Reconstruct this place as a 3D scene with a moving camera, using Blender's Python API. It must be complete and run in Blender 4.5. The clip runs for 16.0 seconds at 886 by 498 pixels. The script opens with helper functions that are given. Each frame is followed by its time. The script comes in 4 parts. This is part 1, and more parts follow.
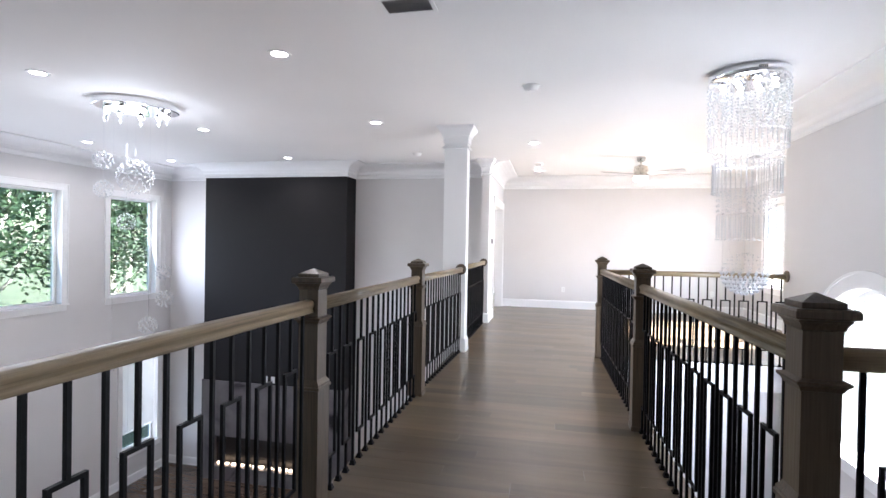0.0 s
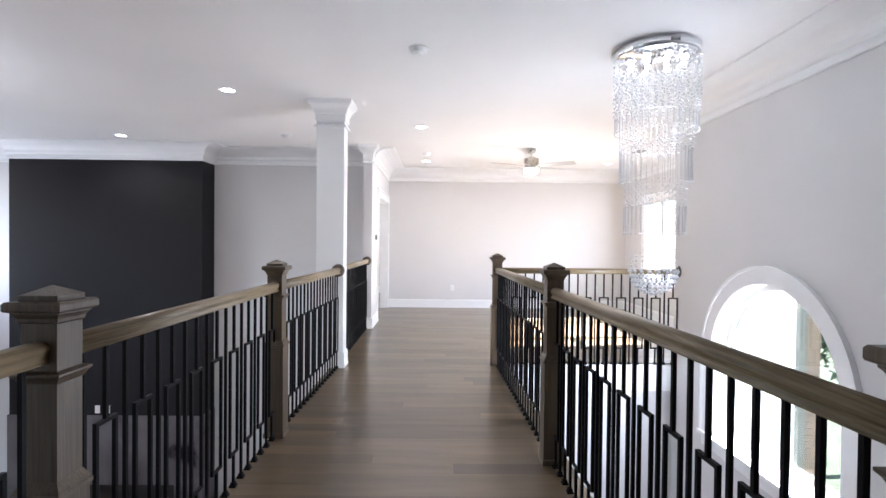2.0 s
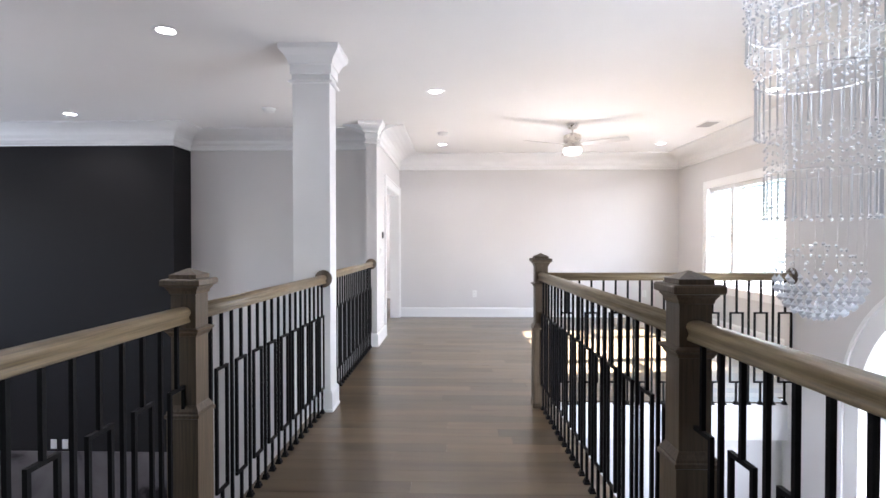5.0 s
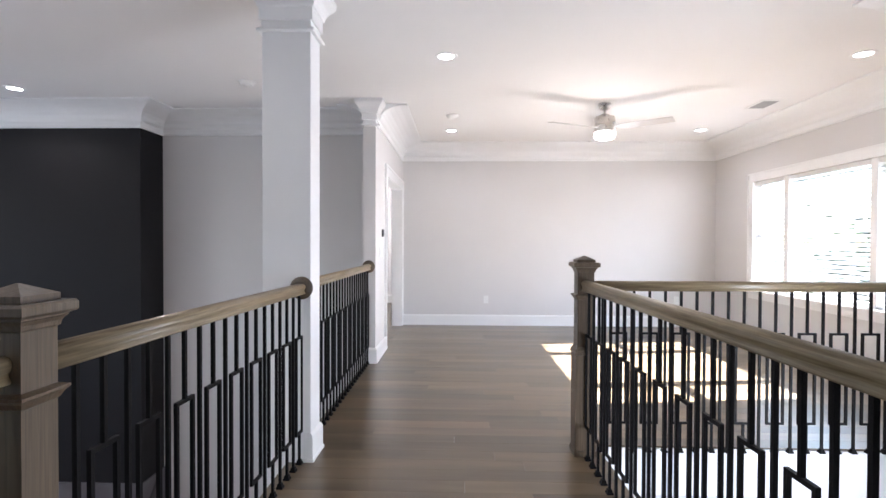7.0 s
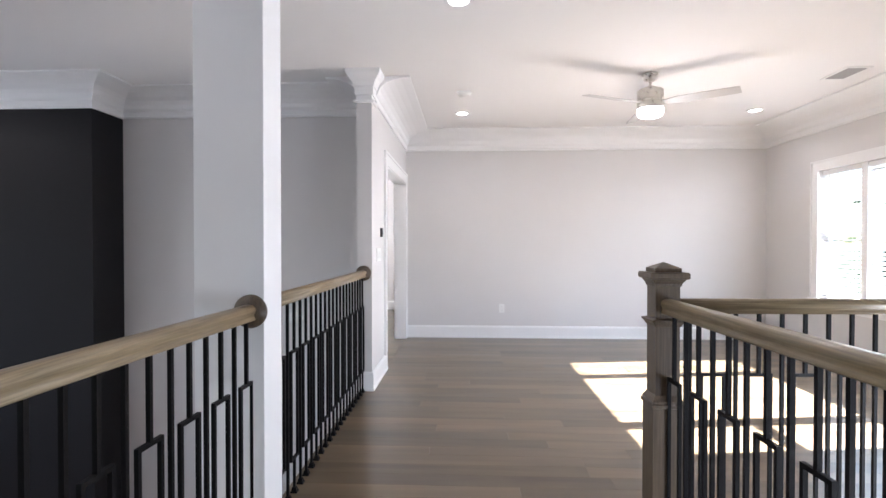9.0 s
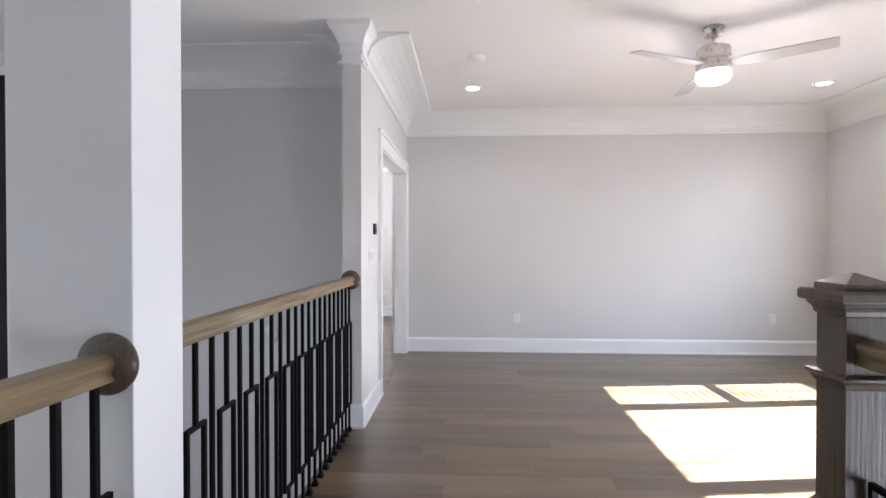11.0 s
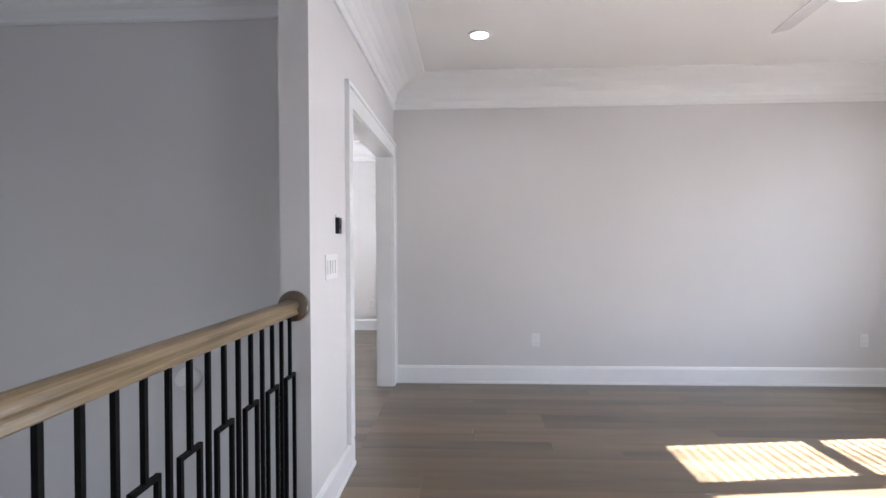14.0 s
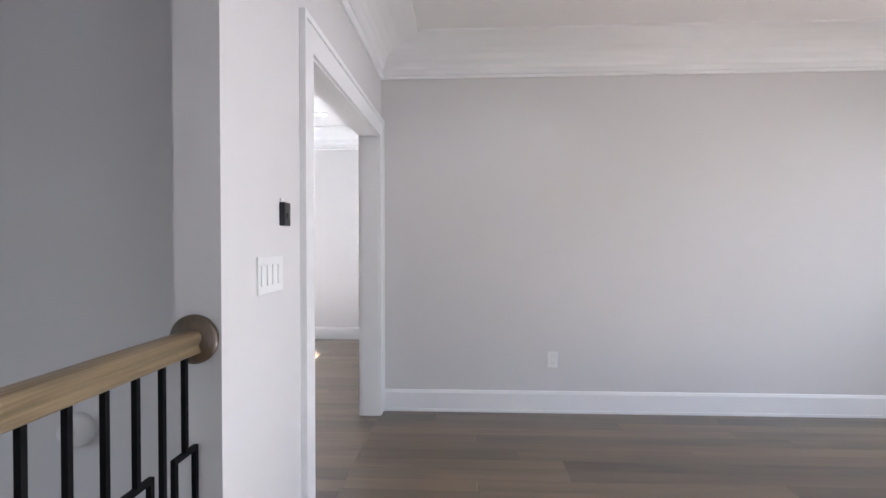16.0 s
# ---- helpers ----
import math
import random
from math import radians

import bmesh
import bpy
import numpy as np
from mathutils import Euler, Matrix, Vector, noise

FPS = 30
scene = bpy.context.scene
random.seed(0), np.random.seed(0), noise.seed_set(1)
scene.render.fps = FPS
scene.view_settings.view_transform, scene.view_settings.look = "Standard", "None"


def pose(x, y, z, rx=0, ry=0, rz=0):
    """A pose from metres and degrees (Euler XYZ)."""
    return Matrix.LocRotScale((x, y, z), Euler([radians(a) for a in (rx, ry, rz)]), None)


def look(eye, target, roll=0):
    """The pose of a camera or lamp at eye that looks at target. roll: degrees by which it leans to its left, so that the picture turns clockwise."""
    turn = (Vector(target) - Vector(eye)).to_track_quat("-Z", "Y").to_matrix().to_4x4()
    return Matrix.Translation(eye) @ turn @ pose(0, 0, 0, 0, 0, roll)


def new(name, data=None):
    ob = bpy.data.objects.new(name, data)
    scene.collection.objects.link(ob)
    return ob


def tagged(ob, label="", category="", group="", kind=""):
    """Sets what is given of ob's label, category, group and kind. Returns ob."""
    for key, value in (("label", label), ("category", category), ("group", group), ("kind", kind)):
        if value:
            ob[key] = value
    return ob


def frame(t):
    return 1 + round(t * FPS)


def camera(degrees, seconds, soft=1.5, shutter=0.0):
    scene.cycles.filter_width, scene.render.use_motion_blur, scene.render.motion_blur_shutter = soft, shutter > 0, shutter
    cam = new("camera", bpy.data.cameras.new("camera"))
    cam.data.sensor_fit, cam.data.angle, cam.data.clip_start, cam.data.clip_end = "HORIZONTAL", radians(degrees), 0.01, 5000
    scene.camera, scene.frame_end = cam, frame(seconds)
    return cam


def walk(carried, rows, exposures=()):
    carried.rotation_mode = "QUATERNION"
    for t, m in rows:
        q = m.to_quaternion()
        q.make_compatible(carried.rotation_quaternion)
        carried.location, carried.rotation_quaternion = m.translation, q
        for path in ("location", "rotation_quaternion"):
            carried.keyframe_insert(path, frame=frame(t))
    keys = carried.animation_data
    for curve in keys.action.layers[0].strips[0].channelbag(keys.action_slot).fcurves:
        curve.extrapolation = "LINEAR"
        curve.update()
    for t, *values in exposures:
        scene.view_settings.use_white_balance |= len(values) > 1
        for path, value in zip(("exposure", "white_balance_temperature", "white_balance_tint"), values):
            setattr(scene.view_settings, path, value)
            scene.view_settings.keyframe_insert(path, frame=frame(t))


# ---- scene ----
cam = camera(82.6, 16.0)
PATH = [
    (0, (0.422, 0.73, 1.307), (-0.001, 2.685, 1.287), 1.0),
    (0.5, (0.413, 0.9, 1.286), (0.156, 2.883, 1.27), 0.8),
    (1, (0.36, 1.11, 1.299), (0.244, 3.106, 1.278), 1.1),
    (1.5, (0.329, 1.334, 1.295), (0.317, 3.334, 1.272), 0.9),
    (2, (0.365, 1.572, 1.31), (0.386, 3.572, 1.281), 0.6),
    (2.5, (0.376, 1.797, 1.31), (0.385, 3.797, 1.283), 0.6),
    (3, (0.342, 2.036, 1.305), (0.332, 4.036, 1.279), 0.6),
    (3.5, (0.322, 2.26, 1.295), (0.29, 4.259, 1.27), 0.5),
    (4, (0.358, 2.507, 1.284), (0.318, 4.506, 1.255), 0.2),
    (6.5, (0.282, 3.672, 1.277), (0.222, 5.671, 1.25), 0.1),
    (7, (0.251, 3.89, 1.271), (0.187, 5.889, 1.243), 0.2),
    (7.5, (0.195, 4.123, 1.268), (0.126, 6.121, 1.242), 0.2),
    (8, (0.188, 4.362, 1.266), (0.111, 6.36, 1.238), 0.0),
    (8.5, (0.194, 4.604, 1.266), (0.111, 6.602, 1.24), -0.0),
    (9, (0.189, 4.825, 1.271), (0.097, 6.823, 1.247), -0.0),
    (11.5, (0.085, 5.941, 1.256), (-0.023, 7.938, 1.235), -0.1),
    (12, (0.066, 6.142, 1.254), (-0.043, 8.139, 1.238), -0.3),
    (12.5, (0.072, 6.355, 1.256), (-0.029, 8.352, 1.234), -0.4),
    (13, (0.088, 6.568, 1.256), (-0.011, 8.565, 1.238), -0.4),
    (13.5, (0.079, 6.782, 1.268), (-0.017, 8.779, 1.245), -0.2),
    (14, (0.053, 6.997, 1.274), (-0.045, 8.994, 1.253), -0.3),
    (14.5, (0.058, 7.189, 1.268), (-0.045, 9.186, 1.25), -0.3),
    (15, (0.072, 7.413, 1.273), (-0.023, 9.411, 1.249), -0.2),
    (15.5, (0.078, 7.597, 1.264), (-0.02, 9.595, 1.245), -0.2),
    (16, (0.04, 7.807, 1.266), (-0.062, 9.804, 1.243), -0.1),
]
EXPOSURES = [(0.0, 5.54, 6030, 16), (3.5, 5.28, 6030, 16), (8.0, 5.05, 6030, 16), (12.0, 4.66, 5960, 16), (16.0, 4.48, 5900, 16)]
walk(cam, [(t, look(eye, target, roll)) for t, eye, target, roll in PATH], EXPOSURES)
# ---------------------------------------------------------------- light
world = bpy.data.worlds.new("world")
scene.world = world
world.use_nodes = True
wn = world.node_tree
sky = wn.nodes.new("ShaderNodeTexSky")
sky.sky_type = "NISHITA"
sky.sun_disc = False
sky.sun_elevation = math.atan(0.682)
sky.sun_rotation = radians(82.6)
wn.links.new(sky.outputs[0], wn.nodes["Background"].inputs[0])
wn.nodes["Background"].inputs[1].default_value = 0.055


def lamp(name, kind, place, target, energy, color=(1, 1, 1), **kw):
    d = bpy.data.lights.new(name, kind)
    d.energy, d.color = energy, color
    for k, v in kw.items():
        if k == "size":
            d.size = v
        elif k == "size_y":
            d.shape, d.size_y = "RECTANGLE", v
        elif k == "angle":
            d.angle = v
        elif k == "spot":
            d.spot_size, d.spot_blend = v, 0.6
        elif k == "radius":
            d.shadow_soft_size = v
    ob = new(name, d)
    ob.matrix_world = look(place, target)
    return ob


lamp("sun", "SUN", (20, 2.5, 13.75), (0, 0, 0), 5.0, (1.0, 0.985, 0.96), angle=radians(0.5))
# sky light that enters by the large windows
lamp("window_light", "AREA", (4.34, 9.38, 1.36), (2.0, 9.38, 1.2), 4.6, (0.77, 0.885, 1.0), size=2.3, size_y=1.35)
# added fill: first two at unseen windows, last two tilted up to brighten the ceiling
for wy, wz, wide, aim, power in ((-2.2, -1.75, 2.0, -0.15, 0.5), (1.4, 1.15, 2.0, 0.0, 1.15), (6.26, 1.15, 2.0, 1.6, 1.3), (8.75, 1.15, 0.95, 2.2, 1.2)):
    lamp("west_window_fill", "AREA", (-7.36, wy, wz), (0, wy, wz + aim), power, (0.86, 0.91, 1.0), size=wide, size_y=1.6)
lamp("arch_window_light", "AREA", (2.955, 5.54, 0.1), (0, 5.54, -0.2), 2.6, (0.86, 0.92, 1.0), size=1.3, size_y=1.1)
lamp("lower_window_light", "AREA", (-7.40, 8.94, -1.8), (0, 8.0, -1.9), 0.4, (0.92, 0.96, 1.0), size=0.78, size_y=1.7)
lamp("side_window_light", "AREA", (-0.49, 13.05, 1.37), (-2, 13.05, 1.2), 0.8, (0.93, 0.96, 1.0), size=1.25, size_y=1.3)

# ---------------------------------------------------------------- materials


def node_mat(name):
    m = bpy.data.materials.new(name)
    m.use_nodes = True
    return m, m.node_tree, m.node_tree.nodes["Principled BSDF"]


def paint(name, color, rough=0.5, vary=0.03, scale=3.0, bump=0.03, grain=160.0, metal=0.0, coat=0.0, spec=0.5):
    """Painted or plain surface: slow colour drift and a fine grain."""
    m, t, p = node_mat(name)
    co = t.nodes.new("ShaderNodeTexCoord")
    n1 = t.nodes.new("ShaderNodeTexNoise")
    n1.inputs["Scale"].default_value, n1.inputs["Detail"].default_value = scale, 4
    t.links.new(co.outputs["Object"], n1.inputs["Vector"])
    r = t.nodes.new("ShaderNodeValToRGB")
    r.color_ramp.elements[0].position, r.color_ramp.elements[1].position = 0.3, 0.7
    lo, hi = [max(0, c * (1 - vary)) for c in color], [min(1, c * (1 + vary)) for c in color]
    r.color_ramp.elements[0].color, r.color_ramp.elements[1].color = (*lo, 1), (*hi, 1)
    t.links.new(n1.outputs[0], r.inputs[0])
    t.links.new(r.outputs[0], p.inputs["Base Color"])
    n2 = t.nodes.new("ShaderNodeTexNoise")
    n2.inputs["Scale"].default_value, n2.inputs["Detail"].default_value = grain, 3
    t.links.new(co.outputs["Object"], n2.inputs["Vector"])
    b = t.nodes.new("ShaderNodeBump")
    b.inputs["Strength"].default_value, b.inputs["Distance"].default_value = bump, 0.01
    t.links.new(n2.outputs[0], b.inputs["Height"])
    t.links.new(b.outputs[0], p.inputs["Normal"])
    mr = t.nodes.new("ShaderNodeMapRange")
    mr.inputs["To Min"].default_value, mr.inputs["To Max"].default_value = rough * 0.88, min(1, rough * 1.12)
    t.links.new(n1.outputs[0], mr.inputs["Value"])
    t.links.new(mr.outputs[0], p.inputs["Roughness"])
    p.inputs["Metallic"].default_value = metal
    p.inputs["Coat Weight"].default_value = coat
    p.inputs["Specular IOR Level"].default_value = spec
    return m


def wood(name, dark, light, rough, axis, stretch=14.0, scale=9.0, per_object=0.0, coat=0.0, bump=0.08, lo=0.3, hi=0.75, detail=6, coat_rough=0.15):
    """Wood with its grain along one axis, and a tone of its own for each board."""
    m, t, p = node_mat(name)
    co = t.nodes.new("ShaderNodeTexCoord")
    oi = t.nodes.new("ShaderNodeObjectInfo")
    ad = t.nodes.new("ShaderNodeVectorMath")
    ad.operation = "ADD"
    sc = t.nodes.new("ShaderNodeVectorMath")
    sc.operation = "SCALE"
    sc.inputs[0].default_value = (17.0, 31.0, 11.0)
    t.links.new(oi.outputs["Random"], sc.inputs["Scale"])
    geo = t.nodes.new("ShaderNodeNewGeometry")
    t.links.new(geo.outputs["Position"], ad.inputs[0])
    t.links.new(sc.outputs[0], ad.inputs[1])
    mp = t.nodes.new("ShaderNodeMapping")
    s = [stretch, stretch, stretch]
    s["xyz".index(axis)] = 1.0
    mp.inputs["Scale"].default_value = s
    t.links.new(ad.outputs[0], mp.inputs["Vector"])
    n1 = t.nodes.new("ShaderNodeTexNoise")
    n1.inputs["Scale"].default_value, n1.inputs["Detail"].default_value, n1.inputs["Distortion"].default_value = scale * 0.25, detail, 0.1 * detail
    t.links.new(mp.outputs[0], n1.inputs["Vector"])
    n2 = t.nodes.new("ShaderNodeTexNoise")
    n2.inputs["Scale"].default_value, n2.inputs["Detail"].default_value = 1.3, 3
    t.links.new(ad.outputs[0], n2.inputs["Vector"])
    mx = t.nodes.new("ShaderNodeMath")
    mx.operation = "MULTIPLY_ADD"
    mx.inputs[1].default_value = 0.4
    t.links.new(n2.outputs[0], mx.inputs[0])
    m2 = t.nodes.new("ShaderNodeMath")
    m2.operation = "MULTIPLY_ADD"
    m2.inputs[1].default_value = 0.75
    m2.inputs[2].default_value = -0.07
    t.links.new(n1.outputs[0], m2.inputs[0])
    t.links.new(m2.outputs[0], mx.inputs[2])
    m3 = t.nodes.new("ShaderNodeMath")
    m3.operation = "MULTIPLY_ADD"
    m3.inputs[1].default_value = per_object
    t.links.new(oi.outputs["Random"], m3.inputs[0])
    t.links.new(mx.outputs[0], m3.inputs[2])
    r = t.nodes.new("ShaderNodeValToRGB")
    r.color_ramp.elements[0].position, r.color_ramp.elements[1].position = lo, hi + per_object
    r.color_ramp.elements[0].color, r.color_ramp.elements[1].color = (*dark, 1), (*light, 1)
    t.links.new(m3.outputs[0], r.inputs[0])
    t.links.new(r.outputs[0], p.inputs["Base Color"])
    b = t.nodes.new("ShaderNodeBump")
    b.inputs["Strength"].default_value, b.inputs["Distance"].default_value = bump, 0.004
    t.links.new(n1.outputs[0], b.inputs["Height"])
    t.links.new(b.outputs[0], p.inputs["Normal"])
    mr = t.nodes.new("ShaderNodeMapRange")
    mr.inputs["To Min"].default_value, mr.inputs["To Max"].default_value = rough * 0.8, rough * 1.25
    t.links.new(n2.outputs[0], mr.inputs["Value"])
    t.links.new(mr.outputs[0], p.inputs["Roughness"])
    p.inputs["Coat Weight"].default_value = coat
    p.inputs["Coat Roughness"].default_value = coat_rough
    return m


def glow(name, color, strength):
    m, t, p = node_mat(name)
    p.inputs["Base Color"].default_value = (0.9, 0.9, 0.9, 1)
    p.inputs["Emission Color"].default_value = (*color, 1)
    p.inputs["Emission Strength"].default_value = strength
    return m


def glass(name, color=(1, 1, 1), rough=0.0, ior=1.45):
    m, t, p = node_mat(name)
    p.inputs["Base Color"].default_value = (*color, 1)
    p.inputs["Transmission Weight"].default_value = 1.0
    p.inputs["Roughness"].default_value = rough
    p.inputs["IOR"].default_value = ior
    return m


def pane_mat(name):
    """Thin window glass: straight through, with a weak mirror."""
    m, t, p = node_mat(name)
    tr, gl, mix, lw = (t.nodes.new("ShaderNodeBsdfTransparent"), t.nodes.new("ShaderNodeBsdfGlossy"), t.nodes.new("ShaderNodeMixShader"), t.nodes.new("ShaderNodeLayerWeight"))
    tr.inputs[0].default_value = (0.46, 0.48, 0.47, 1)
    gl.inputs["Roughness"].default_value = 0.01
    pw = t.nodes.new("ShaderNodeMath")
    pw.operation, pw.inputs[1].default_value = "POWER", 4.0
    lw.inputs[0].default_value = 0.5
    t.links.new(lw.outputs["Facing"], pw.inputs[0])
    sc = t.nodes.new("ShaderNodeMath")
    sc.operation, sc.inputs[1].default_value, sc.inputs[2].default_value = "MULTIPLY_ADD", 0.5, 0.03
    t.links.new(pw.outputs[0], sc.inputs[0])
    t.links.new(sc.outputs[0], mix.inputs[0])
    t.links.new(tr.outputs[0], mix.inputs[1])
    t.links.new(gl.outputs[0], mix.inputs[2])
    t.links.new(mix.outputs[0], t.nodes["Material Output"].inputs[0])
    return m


def crystal_mat(name):
    """Cut crystal: sharp gloss over a clear, slightly milky body."""
    m, t, p = node_mat(name)
    p.inputs["Base Color"].default_value = (0.95, 0.97, 1.0, 1)
    p.inputs["Roughness"].default_value = 0.06
    p.inputs["IOR"].default_value = 1.6
    p.inputs["Transmission Weight"].default_value = 0.32
    p.inputs["Specular IOR Level"].default_value = 0.9
    return m


def marble_mat(name):
    m, t, p = node_mat(name)
    geo = t.nodes.new("ShaderNodeNewGeometry")
    n1 = t.nodes.new("ShaderNodeTexNoise")
    n1.inputs["Scale"].default_value, n1.inputs["Detail"].default_value, n1.inputs["Distortion"].default_value = 0.9, 8, 1.6
    t.links.new(geo.outputs["Position"], n1.inputs["Vector"])
    r = t.nodes.new("ShaderNodeValToRGB")
    e = r.color_ramp.elements
    e[0].position, e[0].color = 0.36, (0.03, 0.027, 0.03, 1)
    e[1].position, e[1].color = 0.44, (0.115, 0.105, 0.112, 1)
    x = e.new(0.62)
    x.color = (0.165, 0.155, 0.16, 1)
    t.links.new(n1.outputs[0], r.inputs[0])
    t.links.new(r.outputs[0], p.inputs["Base Color"])
    p.inputs["Roughness"].default_value = 0.22
    return m


def leaf_mat(name, a, b):
    m, t, p = node_mat(name)
    geo = t.nodes.new("ShaderNodeNewGeometry")
    r = t.nodes.new("ShaderNodeValToRGB")
    r.color_ramp.elements[0].color, r.color_ramp.elements[1].color = (*a, 1), (*b, 1)
    t.links.new(geo.outputs["Random Per Island"], r.inputs[0])
    t.links.new(r.outputs[0], p.inputs["Base Color"])
    p.inputs["Roughness"].default_value = 0.55
    trl, mix = t.nodes.new("ShaderNodeBsdfTranslucent"), t.nodes.new("ShaderNodeMixShader")
    t.links.new(r.outputs[0], trl.inputs[0])
    mix.inputs[0].default_value = 0.4
    t.links.new(p.outputs[0], mix.inputs[1])
    t.links.new(trl.outputs[0], mix.inputs[2])
    t.links.new(mix.outputs[0], t.nodes["Material Output"].inputs[0])
    return m


M_WALL = paint("wall_paint", (0.66, 0.645, 0.64), 0.6, 0.02, 1.2, 0.05, 220)
M_CEIL = paint("ceiling_paint", (0.80, 0.79, 0.78), 0.75, 0.015, 1.0, 0.05, 180)
M_TRIM = paint("trim_paint", (0.83, 0.83, 0.83), 0.35, 0.015, 2.0, 0.02, 90)
M_DARK = paint("charcoal_paint", (0.0175, 0.0165, 0.0175), 0.85, 0.08, 1.5, 0.05, 200, spec=0.25)
M_MARBLE = marble_mat("marble")
M_FLOOR = wood("plank_wood", (0.056, 0.037, 0.019), (0.168, 0.120, 0.068), 0.32, "x", 9, 4, 0.40, 0.4, 0.0, 0.40, 0.56, 4, 0.22)
M_RAIL_Y = wood("rail_wood", (0.135, 0.096, 0.051), (0.385, 0.292, 0.168), 0.36, "y", 40, 14, 0.06, 0.15, 0.2, 0.34, 0.76)
M_RAIL_X = wood("rail_wood_across", (0.135, 0.096, 0.051), (0.385, 0.292, 0.168), 0.36, "x", 40, 14, 0.06, 0.15, 0.2, 0.34, 0.76)
M_NEWEL = wood("newel_wood", (0.042, 0.028, 0.016), (0.138, 0.096, 0.057), 0.42, "z", 30, 16, 0.12, 0.1, 0.2)
M_IRON = paint("black_iron", (0.0034, 0.0028, 0.0033), 0.5, 0.3, 40, 0.1, 300, 0.0, spec=0.12)
M_CHROME = paint("chrome", (0.85, 0.86, 0.88), 0.08, 0.02, 5, 0.0, 100, 1.0)
M_NICKEL = paint("brushed_nickel", (0.60, 0.57, 0.53), 0.28, 0.05, 30, 0.05, 300, 1.0)
M_BLADE = paint("blade_silver", (0.50, 0.49, 0.48), 0.4, 0.04, 8, 0.02, 100, 0.2)
M_CRYSTAL = crystal_mat("crystal")
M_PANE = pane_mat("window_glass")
M_LIGHT = glow("lamp_glow", (1.0, 0.97, 0.93), 0.6)
M_BULB = glow("bulb_glow", (0.92, 0.97, 1.0), 0.4)
M_FANLIGHT = glow("fan_lens_glow", (1.0, 0.96, 0.90), 0.35)
M_FLAME = glow("ember_glow", (1.0, 0.72, 0.45), 0.12)
M_BLACK = paint("black_plastic", (0.01, 0.01, 0.012), 0.35, 0.1)
M_PLASTIC = paint("white_plastic", (0.78, 0.78, 0.77), 0.4, 0.01)
M_BLIND = paint("blind_slat", (0.80, 0.80, 0.80), 0.5, 0.01)
M_VENT = paint("vent_grey", (0.35, 0.35, 0.36), 0.5, 0.05)
M_GREYFRAME = paint("grey_metal", (0.10, 0.105, 0.10), 0.5, 0.03)
M_BRICK = paint("brick", (0.16, 0.112, 0.082), 0.85, 0.25, 14, 0.4, 60)
M_MORTAR = paint("mortar", (0.22, 0.19, 0.16), 0.9, 0.1, 20, 0.3, 80)
M_LAWN = paint("lawn", (0.058, 0.074, 0.036), 0.9, 0.4, 0.8, 0.5, 6)
M_BARK = paint("bark", (0.30, 0.27, 0.23), 0.85, 0.35, 6, 0.6, 18)
M_LEAF = leaf_mat("leaves", (0.013, 0.034, 0.016), (0.055, 0.090, 0.042))
M_LEAF_DARK = leaf_mat("leaves_dark", (0.010, 0.028, 0.014), (0.05, 0.085, 0.035))

# ---------------------------------------------------------------- helpers


def to_mesh(name, bm, material, smooth=False):
    me = bpy.data.meshes.new(name)
    bm.normal_update()
    if smooth:
        for f in bm.faces:
            f.smooth = True
    bm.to_mesh(me)
    bm.free()
    for mm in (material if isinstance(material, (list, tuple)) else [material]):
        me.materials.append(mm)
    return me


def part(name, bm, material, parent=None, label="", smooth=False):
    ob = new(name, to_mesh(name, bm, material, smooth))
    ob.parent = parent
    if label:
        tagged(ob, label)
    return ob


def piece(name, me, parent, x=0, y=0, z=0, rz=0.0, label=""):
    """An object on shared mesh data."""
    ob = new(name, me)
    ob.parent = parent
    ob.location, ob.rotation_euler = (x, y, z), (0, 0, rz)
    if label:
        tagged(ob, label)
    return ob


def thing(name, x, y, z, label, category, group="", rz=0.0):
    ob = new(name)
    ob.location, ob.rotation_euler = (x, y, z), (0, 0, rz)
    ob.empty_display_size = 0.1
    return tagged(ob, label, category, group)


def add_box(bm, x0, x1, y0, y1, z0, z1, mi=0):
    v = [bm.verts.new(c) for c in ((x0, y0, z0), (x1, y0, z0), (x1, y1, z0), (x0, y1, z0), (x0, y0, z1), (x1, y0, z1), (x1, y1, z1), (x0, y1, z1))]
    for q in ((0, 3, 2, 1), (4, 5, 6, 7), (0, 1, 5, 4), (1, 2, 6, 5), (2, 3, 7, 6), (3, 0, 4, 7)):
        bm.faces.new([v[i] for i in q]).material_index = mi
    return v


def box(*a, bevel=0.0):
    bm = bmesh.new()
    add_box(bm, *a)
    if bevel:
        bmesh.ops.bevel(bm, geom=bm.edges[:], offset=bevel, segments=2, affect="EDGES", profile=0.6)
    return bm


def add_rings(bm, rings, close=True, cap=True):
    """Skin of equal loops of points."""
    vs = [[bm.verts.new(p) for p in r] for r in rings]
    n = len(vs[0])
    for a, b in zip(vs, vs[1:]):
        for i in range(n if close else n - 1):
            j = (i + 1) % n
            bm.faces.new((a[i], a[j], b[j], b[i]))
    if cap:
        bm.faces.new(vs[0][::-1])
        bm.faces.new(vs[-1])
    return vs


def lathe(profile, n=24, bm=None, x=0.0, y=0.0):
    """profile: (radius, z) from the top down or the bottom up."""
    bm = bm or bmesh.new()
    rings = [[(x + r * math.cos(2 * math.pi * i / n), y + r * math.sin(2 * math.pi * i / n), z) for i in range(n)] for r, z in profile]
    if profile[0][1] > profile[-1][1]:
        rings = rings[::-1]
    add_rings(bm, rings)
    return bm


